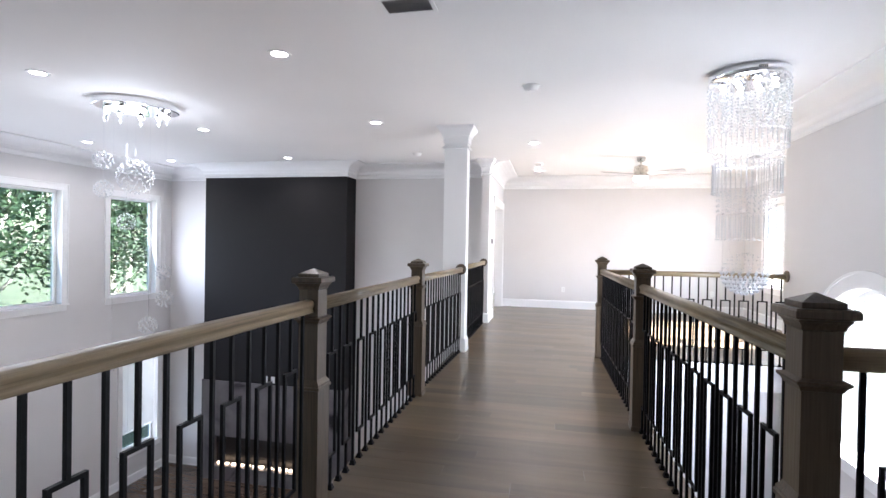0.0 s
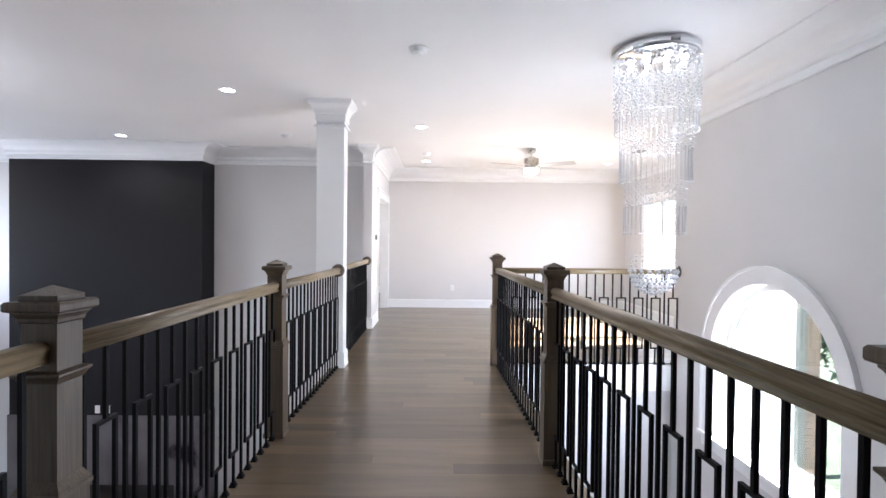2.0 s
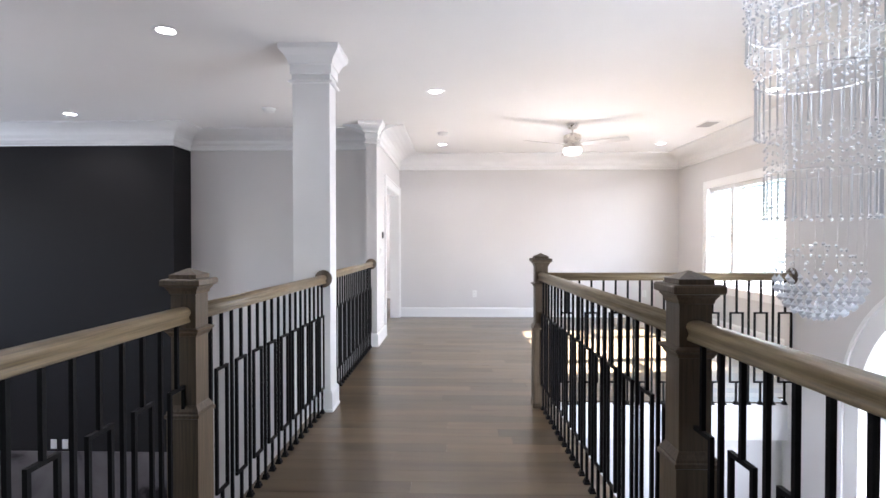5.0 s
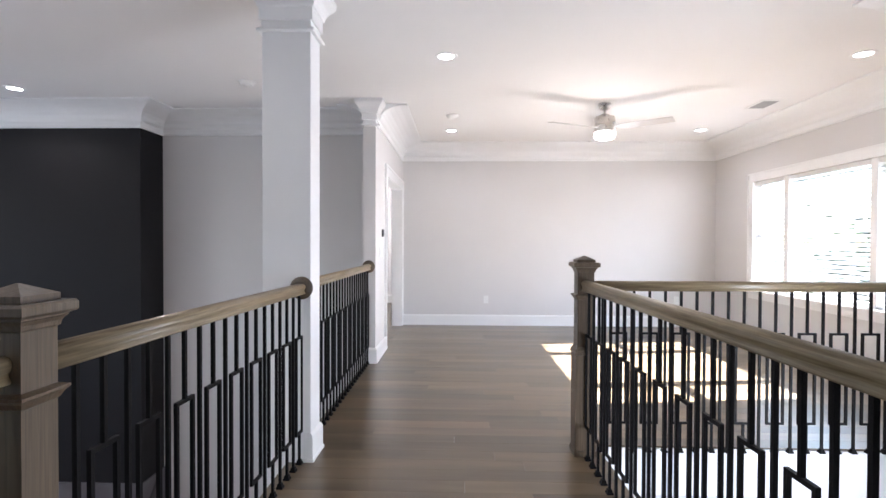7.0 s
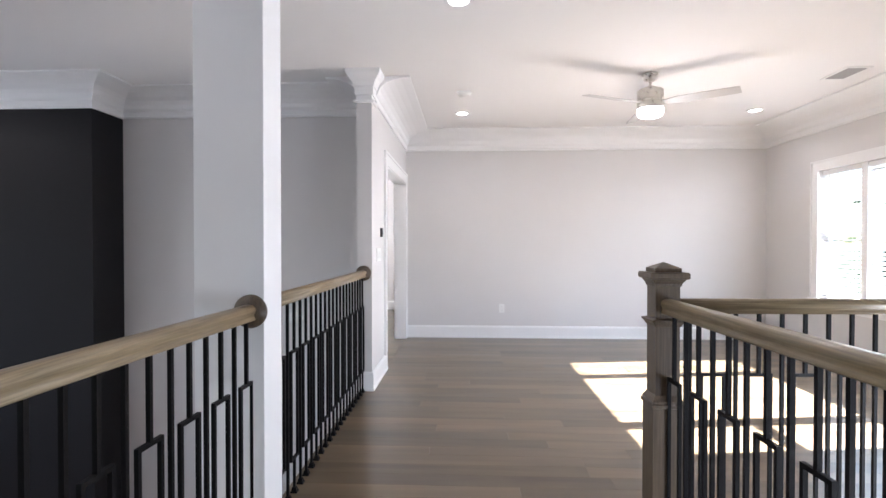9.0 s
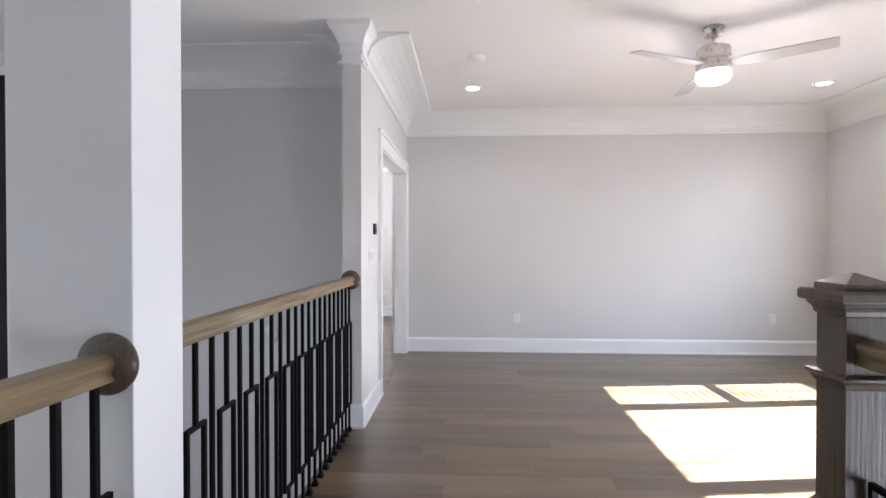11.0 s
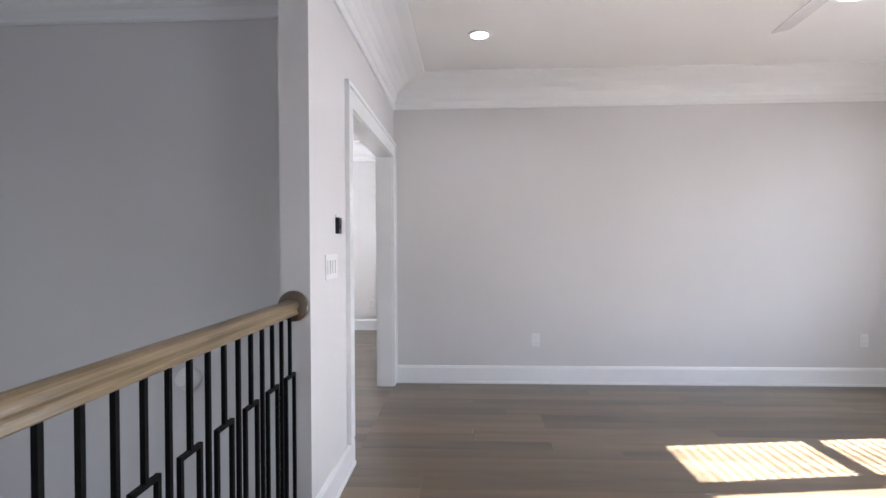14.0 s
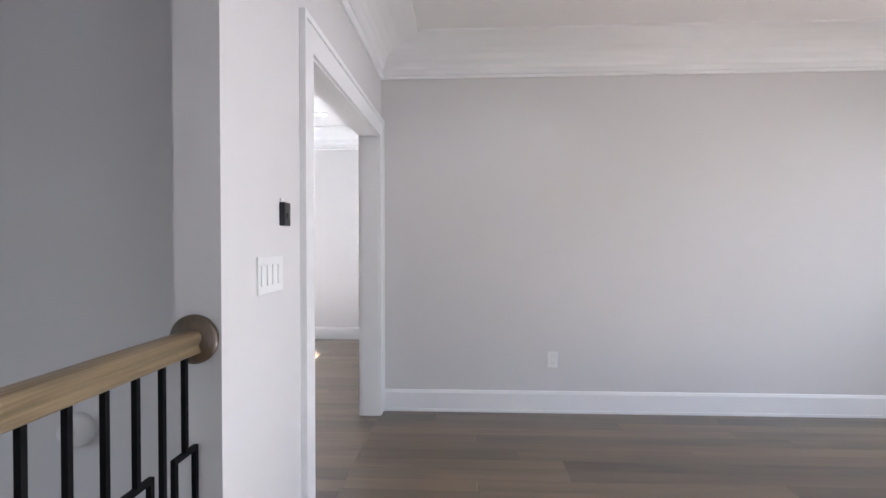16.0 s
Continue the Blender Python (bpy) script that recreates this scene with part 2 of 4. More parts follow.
def square_rings(profile):
    """A square post turned from (half width, z)."""
    bm = bmesh.new()
    add_rings(bm, [[(-w, -w, z), (w, -w, z), (w, w, z), (-w, w, z)] for w, z in profile])
    return bm


def sweep(profile, a, b, ma=0.0, mb=0.0):
    """Profile of (out, z) swept from a to b; out is to the left of the way. ma, mb: how far each end moves along the way for each metre out (mitres)."""
    bm = bmesh.new()
    d = (Vector(b) - Vector(a)).normalized()
    left = Vector((-d.y, d.x))
    ends = []
    for p, k, in ((Vector(a), ma), (Vector(b), mb)):
        ends.append([(*(p + left * o + d * (k * o)), z) for o, z in profile])
    add_rings(bm, ends)
    bmesh.ops.recalc_face_normals(bm, faces=bm.faces[:])
    return bm


def wall(name, axis, at, thick, lo, hi, z0, z1, openings=(), material=None, arch=None):
    """A wall along an axis: its near face at 'at', thickness signed. openings: (from, to, bottom, top)."""
    bm = bmesh.new()

    def slab(u0, u1, w0, w1):
        if u1 - u0 < 1e-4 or w1 - w0 < 1e-4:
            return
        p, q = sorted((at, at + thick))
        if axis == "y":
            add_box(bm, p, q, u0, u1, w0, w1)
        else:
            add_box(bm, u0, u1, p, q, w0, w1)
    u = lo
    for a, b, c, d in sorted(openings):
        slab(u, a, z0, z1)
        slab(a, b, z0, c)
        if not arch:
            slab(a, b, d, z1)
        else:
            cy, cz, r = arch
            n = 28
            pts = [(cy + r * math.cos(math.pi * i / n), cz + r * math.sin(math.pi * i / n)) for i in range(n + 1)] + [(cy - r, z1), (cy + r, z1)]
            p, q = sorted((at, at + thick))
            add_rings(bm, [[(p, *k) for k in pts], [(q, *k) for k in pts]])
        u = b
    slab(u, hi, z0, z1)
    ob = new(name, to_mesh(name, bm, material or M_WALL))
    return tagged(ob, kind="structure")


CEIL, LOW = 2.743, -3.3

# ---------------------------------------------------------------- the shell
# great room and foyer are two storeys high; the bridge crosses at z = 0
GX, GY = -7.25, 9.70
FX = 2.98
RX, RY = 4.10, 11.60
WX = -0.62

# the first opening of each list holds an unseen window, added for light
HIGH_OPENINGS = [(0.35, 2.45, 0.24, 2.06), (5.2, 7.32, 0.24, 2.06), (8.22, 9.28, 0.24, 2.06)]
LOW_OPENINGS = [(-3.25, -1.15, -2.68, -0.92), (8.52, 9.36, -2.68, -0.92)]
wall("wall_west_upper", "y", GX, -0.2, -4.0, GY, -0.3, CEIL, HIGH_OPENINGS)
wall("wall_west_lower", "y", GX, -0.2, -4.0, GY, LOW, -0.3, LOW_OPENINGS)
wall("wall_north", "x", GY, 0.12, GX - 0.2, -0.75, LOW, CEIL)
wall("wall_south", "x", -4.0, -0.2, GX - 0.2, FX + 0.2, LOW, CEIL)
wall("wall_foyer", "y", FX, 0.22, -4.0, 7.10, LOW, CEIL, [(4.74, 6.34, -0.5, 0.21)], arch=(5.54, 0.21, 0.80))
wall("wall_room_south", "x", 7.10, -0.12, FX + 0.22, RX + 0.2, LOW, CEIL)
wall("wall_room_east", "y", RX, 0.2, 7.10, RY + 0.12, LOW, CEIL, [(8.20, 10.61, 0.66, 2.07)])
wall("wall_room_north", "x", RY, 0.12, WX, RX, LOW, CEIL)
wall("wall_stub", "y", WX, -0.13, 9.12, RY, 0, CEIL, [(9.88, 11.475, 0, 2.06)])
wall("wall_under_room", "x", 7.12, 0.12, WX, FX, LOW, -0.32)
wall("wall_under_stub", "y", WX, -0.13, 7.24, GY, LOW, -0.32)
# the side room beyond the cased opening
wall("wall_side_north", "x", 14.40, 0.12, -4.6, -0.47, 0, CEIL)
wall("wall_side_west", "y", -4.5, -0.12, 9.82, 14.40, 0, CEIL)
wall("wall_side_east", "y", -0.62, 0.15, 11.72, 14.40, 0, CEIL, [(12.4, 13.7, 0.7, 2.05)])

bm = bmesh.new()
add_box(bm, GX - 0.2, FX + 0.22, -4.2, 7.10, CEIL, CEIL + 0.2)
add_box(bm, GX - 0.2, RX + 0.2, 7.10, RY + 0.12, CEIL, CEIL + 0.2)
add_box(bm, -4.7, -0.4, RY + 0.12, 14.6, CEIL, CEIL + 0.2)
ceiling = tagged(part("ceiling", bm, M_CEIL), kind="structure")

bm = bmesh.new()
add_box(bm, GX, FX, -4.0, GY, LOW - 0.2, LOW)
lower_floor = tagged(part("floor_lower", bm, wood("lower_floor_wood", (0.05, 0.032, 0.022), (0.14, 0.095, 0.065), 0.25, "x", 12, 9, 0.0, 0.2, 0.05)), kind="structure")

# ---- upper floor: slab with fascia, planks are laid at the end of the file
EDGE_L = -0.735


def right_edge(y):
    return 1.215 - 0.021 * (y - 2.25)


bm = bmesh.new()
top, low = -0.012, -0.30
outline = [(EDGE_L, -4.0), (FX, -4.0), (FX, 2.34), (right_edge(2.34), 2.34), (right_edge(7.05), 7.05), (FX, 7.05), (FX, 7.12), (RX, 7.12), (RX, RY), (WX, RY), (WX, 9.12), (EDGE_L, 9.12)]
add_rings(bm, [[(x, y, low) for x, y in outline], [(x, y, top) for x, y in outline]])
floor = tagged(part("floor", bm, [M_TRIM]), kind="structure")
bm = bmesh.new()
add_box(bm, -4.5, WX, 9.82, 14.40, -0.3, -0.012)
add_box(bm, WX, 0.55, 11.72, 14.40, -0.3, -0.012)
floor_side = tagged(part("floor_side_room", bm, M_TRIM), kind="structure")

# ---------------------------------------------------------------- trim
CROWN = [(0, 2.500), (0.014, 2.500), (0.020, 2.508), (0.020, 2.520), (0.012, 2.526), (0.012, 2.568), (0.020, 2.574), (0.030, 2.588)]
CROWN += [(0.032 + 0.27 * (1 - math.cos(radians(a))), 2.592 + 0.135 * math.sin(radians(a))) for a in (0, 15, 30, 45, 60, 75, 90)] + [(0.312, 2.729), (0.312, 2.7435), (0, 2.7435)]
BASE = [(0, 0), (0.022, 0), (0.022, 0.018), (0.016, 0.022), (0.016, 0.140), (0.011, 0.150), (0.008, 0.158), (0, 0.162)]


def crown(a, b, ma=0.0, mb=0.0):
    return tagged(part("crown_trim", sweep(CROWN, a, b, ma, mb), M_TRIM), kind="structure")


def base(a, b, ma=0.0, mb=0.0, z=0.0):
    return tagged(part("baseboard", sweep([(o, h + z) for o, h in BASE], a, b, ma, mb), M_TRIM), kind="structure")


BX0, BX1, BY = -6.13, -3.22, 9.28
# great room: along the north wall, round the chimney breast, and the west wall
crown((WX - 0.13, GY), (BX1, GY), 1, -1)
crown((GX, GY), (GX, -4.0), 1, -1)
crown((WX - 0.13, 9.26), (WX - 0.13, GY), 0, -1)
# foyer, landing and room
crown((FX, -4.0), (FX, 7.10), 1, 0)
crown((RX, 7.10), (RX, RY), 1, -1)
crown((RX, RY), (WX, RY), 1, -1)
crown((WX, RY), (WX, 9.26), 1, 0)
crown((-0.62, 14.4), (-4.5, 14.4), 1, -1)
base((RX, RY), (WX, RY), 1, -1)
base((RX, 7.10), (RX, RY), 1, -1)
base((WX, 9.88), (WX, 9.12), 0, 1)
base((WX, RY), (WX, 11.565), 1, 0)
base((WX, 9.12), (WX - 0.13, 9.12), -1, 1)
base((-0.62, 14.4), (-4.5, 14.4), 1, -1)
base((FX, -4.0), (FX, 2.34), 1, 0)
base((GX, GY), (GX, -4.0), 1, 0, LOW)
base((WX - 0.13, GY), (BX1, GY), 0, -1, LOW)
base((BX0, GY), (GX, GY), 0, -1, LOW)


def cased_opening():
    """Flat casing with a raised back band round the opening in the stub wall, and its jamb."""
    y0, y1, zt = 9.88, 11.475, 2.06
    for x, s in ((WX, 1), (WX - 0.13, -1)):
        bm = bmesh.new()
        t0, t1 = sorted((x, x + s * 0.016))
        b0, b1 = sorted((x, x + s * 0.026))
        zb = 0.162 if s > 0 else 0.0
        add_box(bm, t0, t1, y0 - 0.105, y0 + 0.004, zb, zt + 0.10)
        add_box(bm, t0, t1, y1 - 0.004, y1 + 0.095, 0.0, zt + 0.10)
        add_box(bm, t0, t1, y0 + 0.004, y1 - 0.004, zt - 0.004, zt + 0.10)
        add_box(bm, b0, b1, y0 - 0.13, y0 - 0.105, zb, zt + 0.125)
        add_box(bm, b0, b1, y1 + 0.095, y1 + 0.115, 0.0, zt + 0.125)
        add_box(bm, b0, b1, y0 - 0.105, y1 + 0.095, zt + 0.10, zt + 0.125)
        tagged(part("door_casing_trim", bm, M_TRIM), kind="structure")
    bm = bmesh.new()
    add_box(bm, WX - 0.129, WX - 0.001, y0, y0 + 0.012, 0, zt)
    add_box(bm, WX - 0.129, WX - 0.001, y1 - 0.012, y1, 0, zt)
    add_box(bm, WX - 0.129, WX - 0.001, y0 + 0.012, y1 - 0.012, zt - 0.012, zt)
    tagged(part("door_jamb_trim", bm, M_TRIM), kind="structure")


cased_opening()


def column_cap(cx, cy, hx, hy):
    """Neck band and flaring cap under the ceiling, on a rectangular post."""
    bm = bmesh.new()
    prof = [(0.0, 2.470), (0.020, 2.470), (0.026, 2.478), (0.020, 2.492), (0.002, 2.496), (0.002, 2.535), (0.014, 2.536), (0.014, 2.605), (0.024, 2.612), (0.026, 2.625),
            (0.034, 2.645), (0.048, 2.668), (0.068, 2.690), (0.080, 2.708), (0.084, 2.7435)]
    add_rings(bm, [[(cx - hx - o, cy - hy - o, z), (cx + hx + o, cy - hy - o, z), (cx + hx + o, cy + hy + o, z), (cx - hx - o, cy + hy + o, z)] for o, z in prof])
    return bm


# column in the middle of the great-room edge, from the lower floor to the ceiling
column = thing("column", -0.744, 6.86, LOW, "tall white painted square column with moulded cap and base", "column")
CHX, CHY = 0.141, 0.094
part("shaft", box(-CHX, CHX, -CHY, CHY, 0, 2.50 - LOW, bevel=0.004), M_TRIM, column)
part("capital", column_cap(0, 0, CHX, CHY), M_TRIM, column).location = (0, 0, -LOW)
bm = bmesh.new()
add_rings(bm, [[(-CHX - o, -CHY - o, z - LOW), (CHX + o, -CHY - o, z - LOW), (CHX + o, CHY + o, z - LOW), (-CHX - o, CHY + o, z - LOW)] for o, z in
              ((0.022, 0), (0.022, 0.016), (0.016, 0.02), (0.016, 0.140), (0.011, 0.150), (0.003, 0.162))])
part("plinth", bm, M_TRIM, column)
tagged(part("stub_cap_trim", column_cap(WX - 0.065, 9.185, 0.065, 0.065), M_TRIM), kind="structure")

# ---------------------------------------------------------------- chimney breast with linear fireplace
breast = thing("fireplace_breast", (BX0 + BX1) / 2, GY, LOW, "tall charcoal chimney breast over grey marble fireplace surround", "fireplace")
HB, DB = (BX1 - BX0) / 2, BY - GY
PT = -1.39 - LOW
part("breast_wall", box(-HB, HB, DB, 0, PT, CEIL - LOW - 0.245), M_DARK, breast, "flat charcoal painted breast")
part("upper_band", box(-HB, HB, DB, 0, CEIL - LOW - 0.245, CEIL - LOW), M_TRIM, breast)
sx0, sx1, sz0, sz1 = -1.28, 1.05, -3.03 - LOW, -2.45 - LOW
for a, b, c, d in ((-HB - 0.02, sx0, 0, PT), (sx1, HB + 0.02, 0, PT), (sx0, sx1, 0, sz0), (sx0, sx1, sz1, PT)):
    part("marble_slab", box(a, b, DB - 0.02, 0, c, d), M_MARBLE, breast, "polished grey veined marble slab")
bm = bmesh.new()
add_box(bm, sx0, sx1, DB + 0.20, DB + 0.22, sz0, sz1)
add_box(bm, sx0, sx1, DB + 0.0, DB + 0.20, sz1 - 0.02, sz1)
fb = part("firebox", bm, M_BLACK, breast, "black recessed linear firebox")
for i in range(15):
    x = sx0 + 0.1 + i * 0.152
    part("ember", box(x, x + random.uniform(0.05, 0.12), DB + 0.06, DB + 0.12, sz0, sz0 + random.uniform(0.02, 0.045), bevel=0.006), M_FLAME, fb, "glowing ember")
for dx in (-0.075, 0.075):
    b = box(-0.038, 0.038, -0.006, 0, -0.06, 0.06, bevel=0.002)
    o = part("wall_plate", b, M_PLASTIC, breast, "white cover plate")
    o.location = (-4.72 + dx - (BX0 + BX1) / 2, DB - 0.001, -1.30 - LOW)
# crown that returns round the breast
crown((BX1, GY), (BX1, BY), 1, 1)
crown((BX1, BY), (BX0, BY), -1, 1)
crown((BX0, BY), (BX0, GY), -1, -1)
crown((BX0, GY), (GX, GY), 1, -1)

# ---------------------------------------------------------------- railings
NEWEL_LOW = [(0.066, 0), (0.066, 0.03), (0.061, 0.035), (0.061, 0.60)]
NEWEL_MOULD = [(0.061, 0.60), (0.067, 0.604), (0.067, 0.616), (0.062, 0.620), (0.062, 0.628), (0.054, 0.640), (0.049, 0.650)]
NEWEL_SHAFT = [(0.0485, 0.65), (0.0485, 1.10)]
NEWEL_COLLAR = [(0.0485, 0.915), (0.052, 0.918), (0.058, 0.930), (0.066, 0.938), (0.066, 0.944), (0.0485, 0.950)]
NEWEL_CAP = [(0.0485, 1.078), (0.053, 1.082), (0.055, 1.092), (0.060, 1.100), (0.064, 1.104), (0.064, 1.108), (0.075, 1.112), (0.077, 1.116), (0.077, 1.132), (0.073, 1.138)]
NEWEL_TOP = [(0.053, 1.138), (0.053, 1.154), (0.003, 1.178)]
me_low, me_mould, me_shaft, me_collar, me_cap, me_top = [to_mesh(n, square_rings(p), M_NEWEL) for n, p in
                                                        (("base_box", NEWEL_LOW), ("base_moulding", NEWEL_MOULD), ("newel_post", NEWEL_SHAFT), ("collar", NEWEL_COLLAR), ("cap", NEWEL_CAP), ("finial", NEWEL_TOP))]


def newel(parent, x, y, rise=0.0):
    """rise: how far the upper parts stand above those of the lowest newels."""
    post = piece("newel_post", me_shaft, parent, x, y, 0)
    for n, me in (("base_box", me_low), ("base_moulding", me_mould), ("collar", me_collar), ("cap", me_cap), ("finial", me_top)):
        piece(n, me, post, z=0 if n.startswith("base") else rise)
    return post


BAR = 0.0065
RAIL_B = 0.971
LOOP_LO, LOOP_HI, LOOP_W = 0.178, 0.722, 0.0475


def bar_mesh(looped):
    bm = bmesh.new()
    if not looped:
        add_box(bm, -BAR, BAR, -BAR, BAR, 0.01, RAIL_B + 0.018)
    else:
        add_box(bm, -BAR, BAR, -BAR, BAR, 0.01, LOOP_LO - BAR)
        add_box(bm, -BAR, BAR, -BAR, BAR, LOOP_HI + BAR, RAIL_B + 0.018)
        for s in (-1, 1):
            a, b = sorted((s * LOOP_W - BAR, s * LOOP_W + BAR))
            add_box(bm, a, b, -BAR, BAR, LOOP_LO + BAR, LOOP_HI - BAR)
        for z in (LOOP_LO, LOOP_HI):
            add_box(bm, -LOOP_W - BAR, LOOP_W + BAR, -BAR, BAR, z - BAR, z + BAR)
    return to_mesh("baluster", bm, M_IRON)


me_plain, me_loop = bar_mesh(False), bar_mesh(True)
me_shoe = to_mesh("shoe", square_rings([(0.017, 0.0), (0.017, 0.008), (0.013, 0.013), (0.011, 0.024), (0.008, 0.028)]), M_IRON)
HAND = [(-0.027, 0.971), (0.027, 0.971), (0.029, 0.976), (0.024, 0.985), (0.0235, 0.993), (0.028, 1.001), (0.031, 1.010), (0.028, 1.021), (0.020, 1.028), (0.009, 1.031),
        (-0.009, 1.031), (-0.020, 1.028), (-0.028, 1.021), (-0.031, 1.010), (-0.028, 1.001), (-0.0235, 0.993), (-0.024, 0.985), (-0.029, 0.976)]


def rosette(parent, x, y, rz, rise=0.0):
    """Turned wooden disc that ends a handrail on a wall; rz turns its face."""
    bm = lathe([(0.066, 0.0), (0.066, 0.010), (0.061, 0.013), (0.058, 0.019), (0.050, 0.021), (0.048, 0.025)], 32)
    bmesh.ops.transform(bm, matrix=pose(0, 0, 0, 90, 0, 0), verts=bm.verts[:])
    ob = part("rosette", bm, M_NEWEL, parent, "turned wooden wall disc", True)
    ob.location, ob.rotation_euler = (x, y, 1.003 + rise), (0, 0, rz)
    return ob


def hand_rail(parent, a, b, rise=0.0):
    d = Vector(b) - Vector(a)
    m = M_RAIL_X if abs(d.x) > abs(d.y) else M_RAIL_Y
    bm = sweep([(o, z + rise) for o, z in HAND], a, b)
    for f in bm.faces:
        f.smooth = len(f.verts) == 4
    return part("handrail", bm, m, parent)


def balusters(parent, a, b, n, first):
    """n bars between a and b; every second one carries an upright rectangle."""
    a, b = Vector(a), Vector(b)
    rz = math.atan2(b.y - a.y, b.x - a.x)
    for i in range(n):
        p = a.lerp(b, (i + 0.5) / n)
        o = piece("baluster", me_loop if (i + first) % 2 else me_plain, parent, p.x, p.y, 0, rz)
        piece("shoe", me_shoe, o)


def railing(label):
    return thing("railing", 0, 0, 0, label, "railing", "balustrades of the gallery")


NL1, NL2 = (-0.702, 2.98), (-0.708, 4.955)
NR1, NR2, NR3 = (1.130, 2.30), (1.060, 4.57), (1.004, 6.95)
RISE = 0.014
ROS_A, ROS_B, ROS_R = (-0.655, 6.766), (-0.692, 9.12), (FX, 7.01)
Z63 = 0.0485

r1 = railing("brown wooden handrail with newels and black iron balusters along the gallery")
hand_rail(r1, (NL1[0], -4.0), (NL1[0], NL1[1] - Z63))
hand_rail(r1, (NL1[0], NL1[1] + Z63), (NL2[0], NL2[1] - Z63))
hand_rail(r1, (NL2[0], NL2[1] + Z63), (ROS_A[0], ROS_A[1] - 0.02))
newel(r1, *NL1)
newel(r1, *NL2)
rosette(r1, *ROS_A, 0)
balusters(r1, (NL1[0], 2.928 - 0.1055 * 37), (NL1[0], 2.928), 37, 0)
balusters(r1, (NL1[0], 3.05), (NL2[0], 4.91), 18, 0)
balusters(r1, (NL2[0], 5.070), (ROS_A[0], ROS_A[1] + 0.005), 18, 0)

r2 = railing("short wooden handrail with black iron balusters between column and wall")
hand_rail(r2, (-0.685, 6.954), (ROS_B[0], ROS_B[1] - 0.02), 0.008)
rosette(r2, *ROS_B, 0, 0.008)
balusters(r2, (-0.685, 7.013), (ROS_B[0], 9.114), 22, 0)

r3 = railing("brown wooden handrail with newels and black iron balusters above the foyer")
for p, q, n, first, lead, tail in ((NR1, NR2, 22, 0, 0.105, 0.04), (NR2, NR3, 23, 1, 0.07, 0.06)):
    d = (Vector(q) - Vector(p)).normalized()
    hand_rail(r3, Vector(p) + d * Z63, Vector(q) - d * Z63, RISE)
    balusters(r3, Vector(p) + d * lead, Vector(q) - d * tail, n, first)
for p in (NR1, NR2, NR3):
    newel(r3, *p, RISE)

r4 = railing("wooden handrail with black iron balusters across the stairwell edge")
hand_rail(r4, (NR3[0] + Z63, 6.97), (FX - 0.02, ROS_R[1]), 0.008)
rosette(r4, *ROS_R, radians(-90), 0.008)
balusters(r4, (NR3[0] + 0.07, 6.97), (FX - 0.01, ROS_R[1]), 20, 0)

r5 = railing("wooden handrail with black iron balusters along the landing edge")
hand_rail(r5, (NR1[0] + Z63, NR1[1]), (FX - 0.02, NR1[1]), RISE)
rosette(r5, FX, NR1[1], radians(-90), RISE)
balusters(r5, (NR1[0] + 0.07, NR1[1]), (FX - 0.01, NR1[1]), 18, 0)

# ---------------------------------------------------------------- windows


def window_unit(parent, x, y0, y1, z0, z1, facing, frame_mat, double=True, w=0.045):
    """One sash unit in a wall along y: frame, meeting rail and panes. x is the glass plane."""
    bm = bmesh.new()
    d = 0.025
    add_box(bm, x - d, x + d, y0, y0 + w, z0, z1)
    add_box(bm, x - d, x + d, y1 - w, y1, z0, z1)
    add_box(bm, x - d, x + d, y0 + w, y1 - w, z0, z0 + w)
    add_box(bm, x - d, x + d, y0 + w, y1 - w, z1 - w, z1)
    zm = (z0 + z1) / 2
    if double:
        add_box(bm, x - d, x + d, y0 + w, y1 - w, zm - 0.025, zm + 0.025)
    part("window_frame", bm, frame_mat, parent)
    spans = ((z0 + w, zm - 0.025), (zm + 0.025, z1 - w)) if double else ((z0 + w, z1 - w),)
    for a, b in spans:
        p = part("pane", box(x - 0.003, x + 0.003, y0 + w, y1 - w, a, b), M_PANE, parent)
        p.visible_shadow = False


def flat_casing(x, s, y0, y1, z0, z1, w=0.09, sill=True):
    """Casing and stool on the room side (s: the way into the room)."""
    bm = bmesh.new()
    a, b = sorted((x, x + s * 0.018))
    c, d = sorted((x, x + s * 0.028))
    add_box(bm, a, b, y0 - w, y0, z0, z1)
    add_box(bm, a, b, y1, y1 + w, z0, z1)
    add_box(bm, a, b, y0 - w, y1 + w, z1, z1 + w)
    add_box(bm, c, d, y0 - w - 0.018, y0 - w, z0, z1 + w)
    add_box(bm, c, d, y1 + w, y1 + w + 0.018, z0, z1 + w)
    add_box(bm, c, d, y0 - w - 0.018, y1 + w + 0.018, z1 + w, z1 + w + 0.018)
    ob = tagged(part("window_casing_trim", bm, M_TRIM), kind="structure")
    bm = bmesh.new()
    e, f = sorted((x - s * 0.06, x + s * 0.05))
    add_box(bm, e, f, y0 - w - 0.02, y1 + w + 0.02, z0 - 0.025, z0)
    g, h = sorted((x, x + s * 0.016))
    add_box(bm, g, h, y0 - w, y1 + w, z0 - 0.115, z0 - 0.025)
    tagged(part("window_sill_trim", bm, M_TRIM), kind="structure")
    return ob


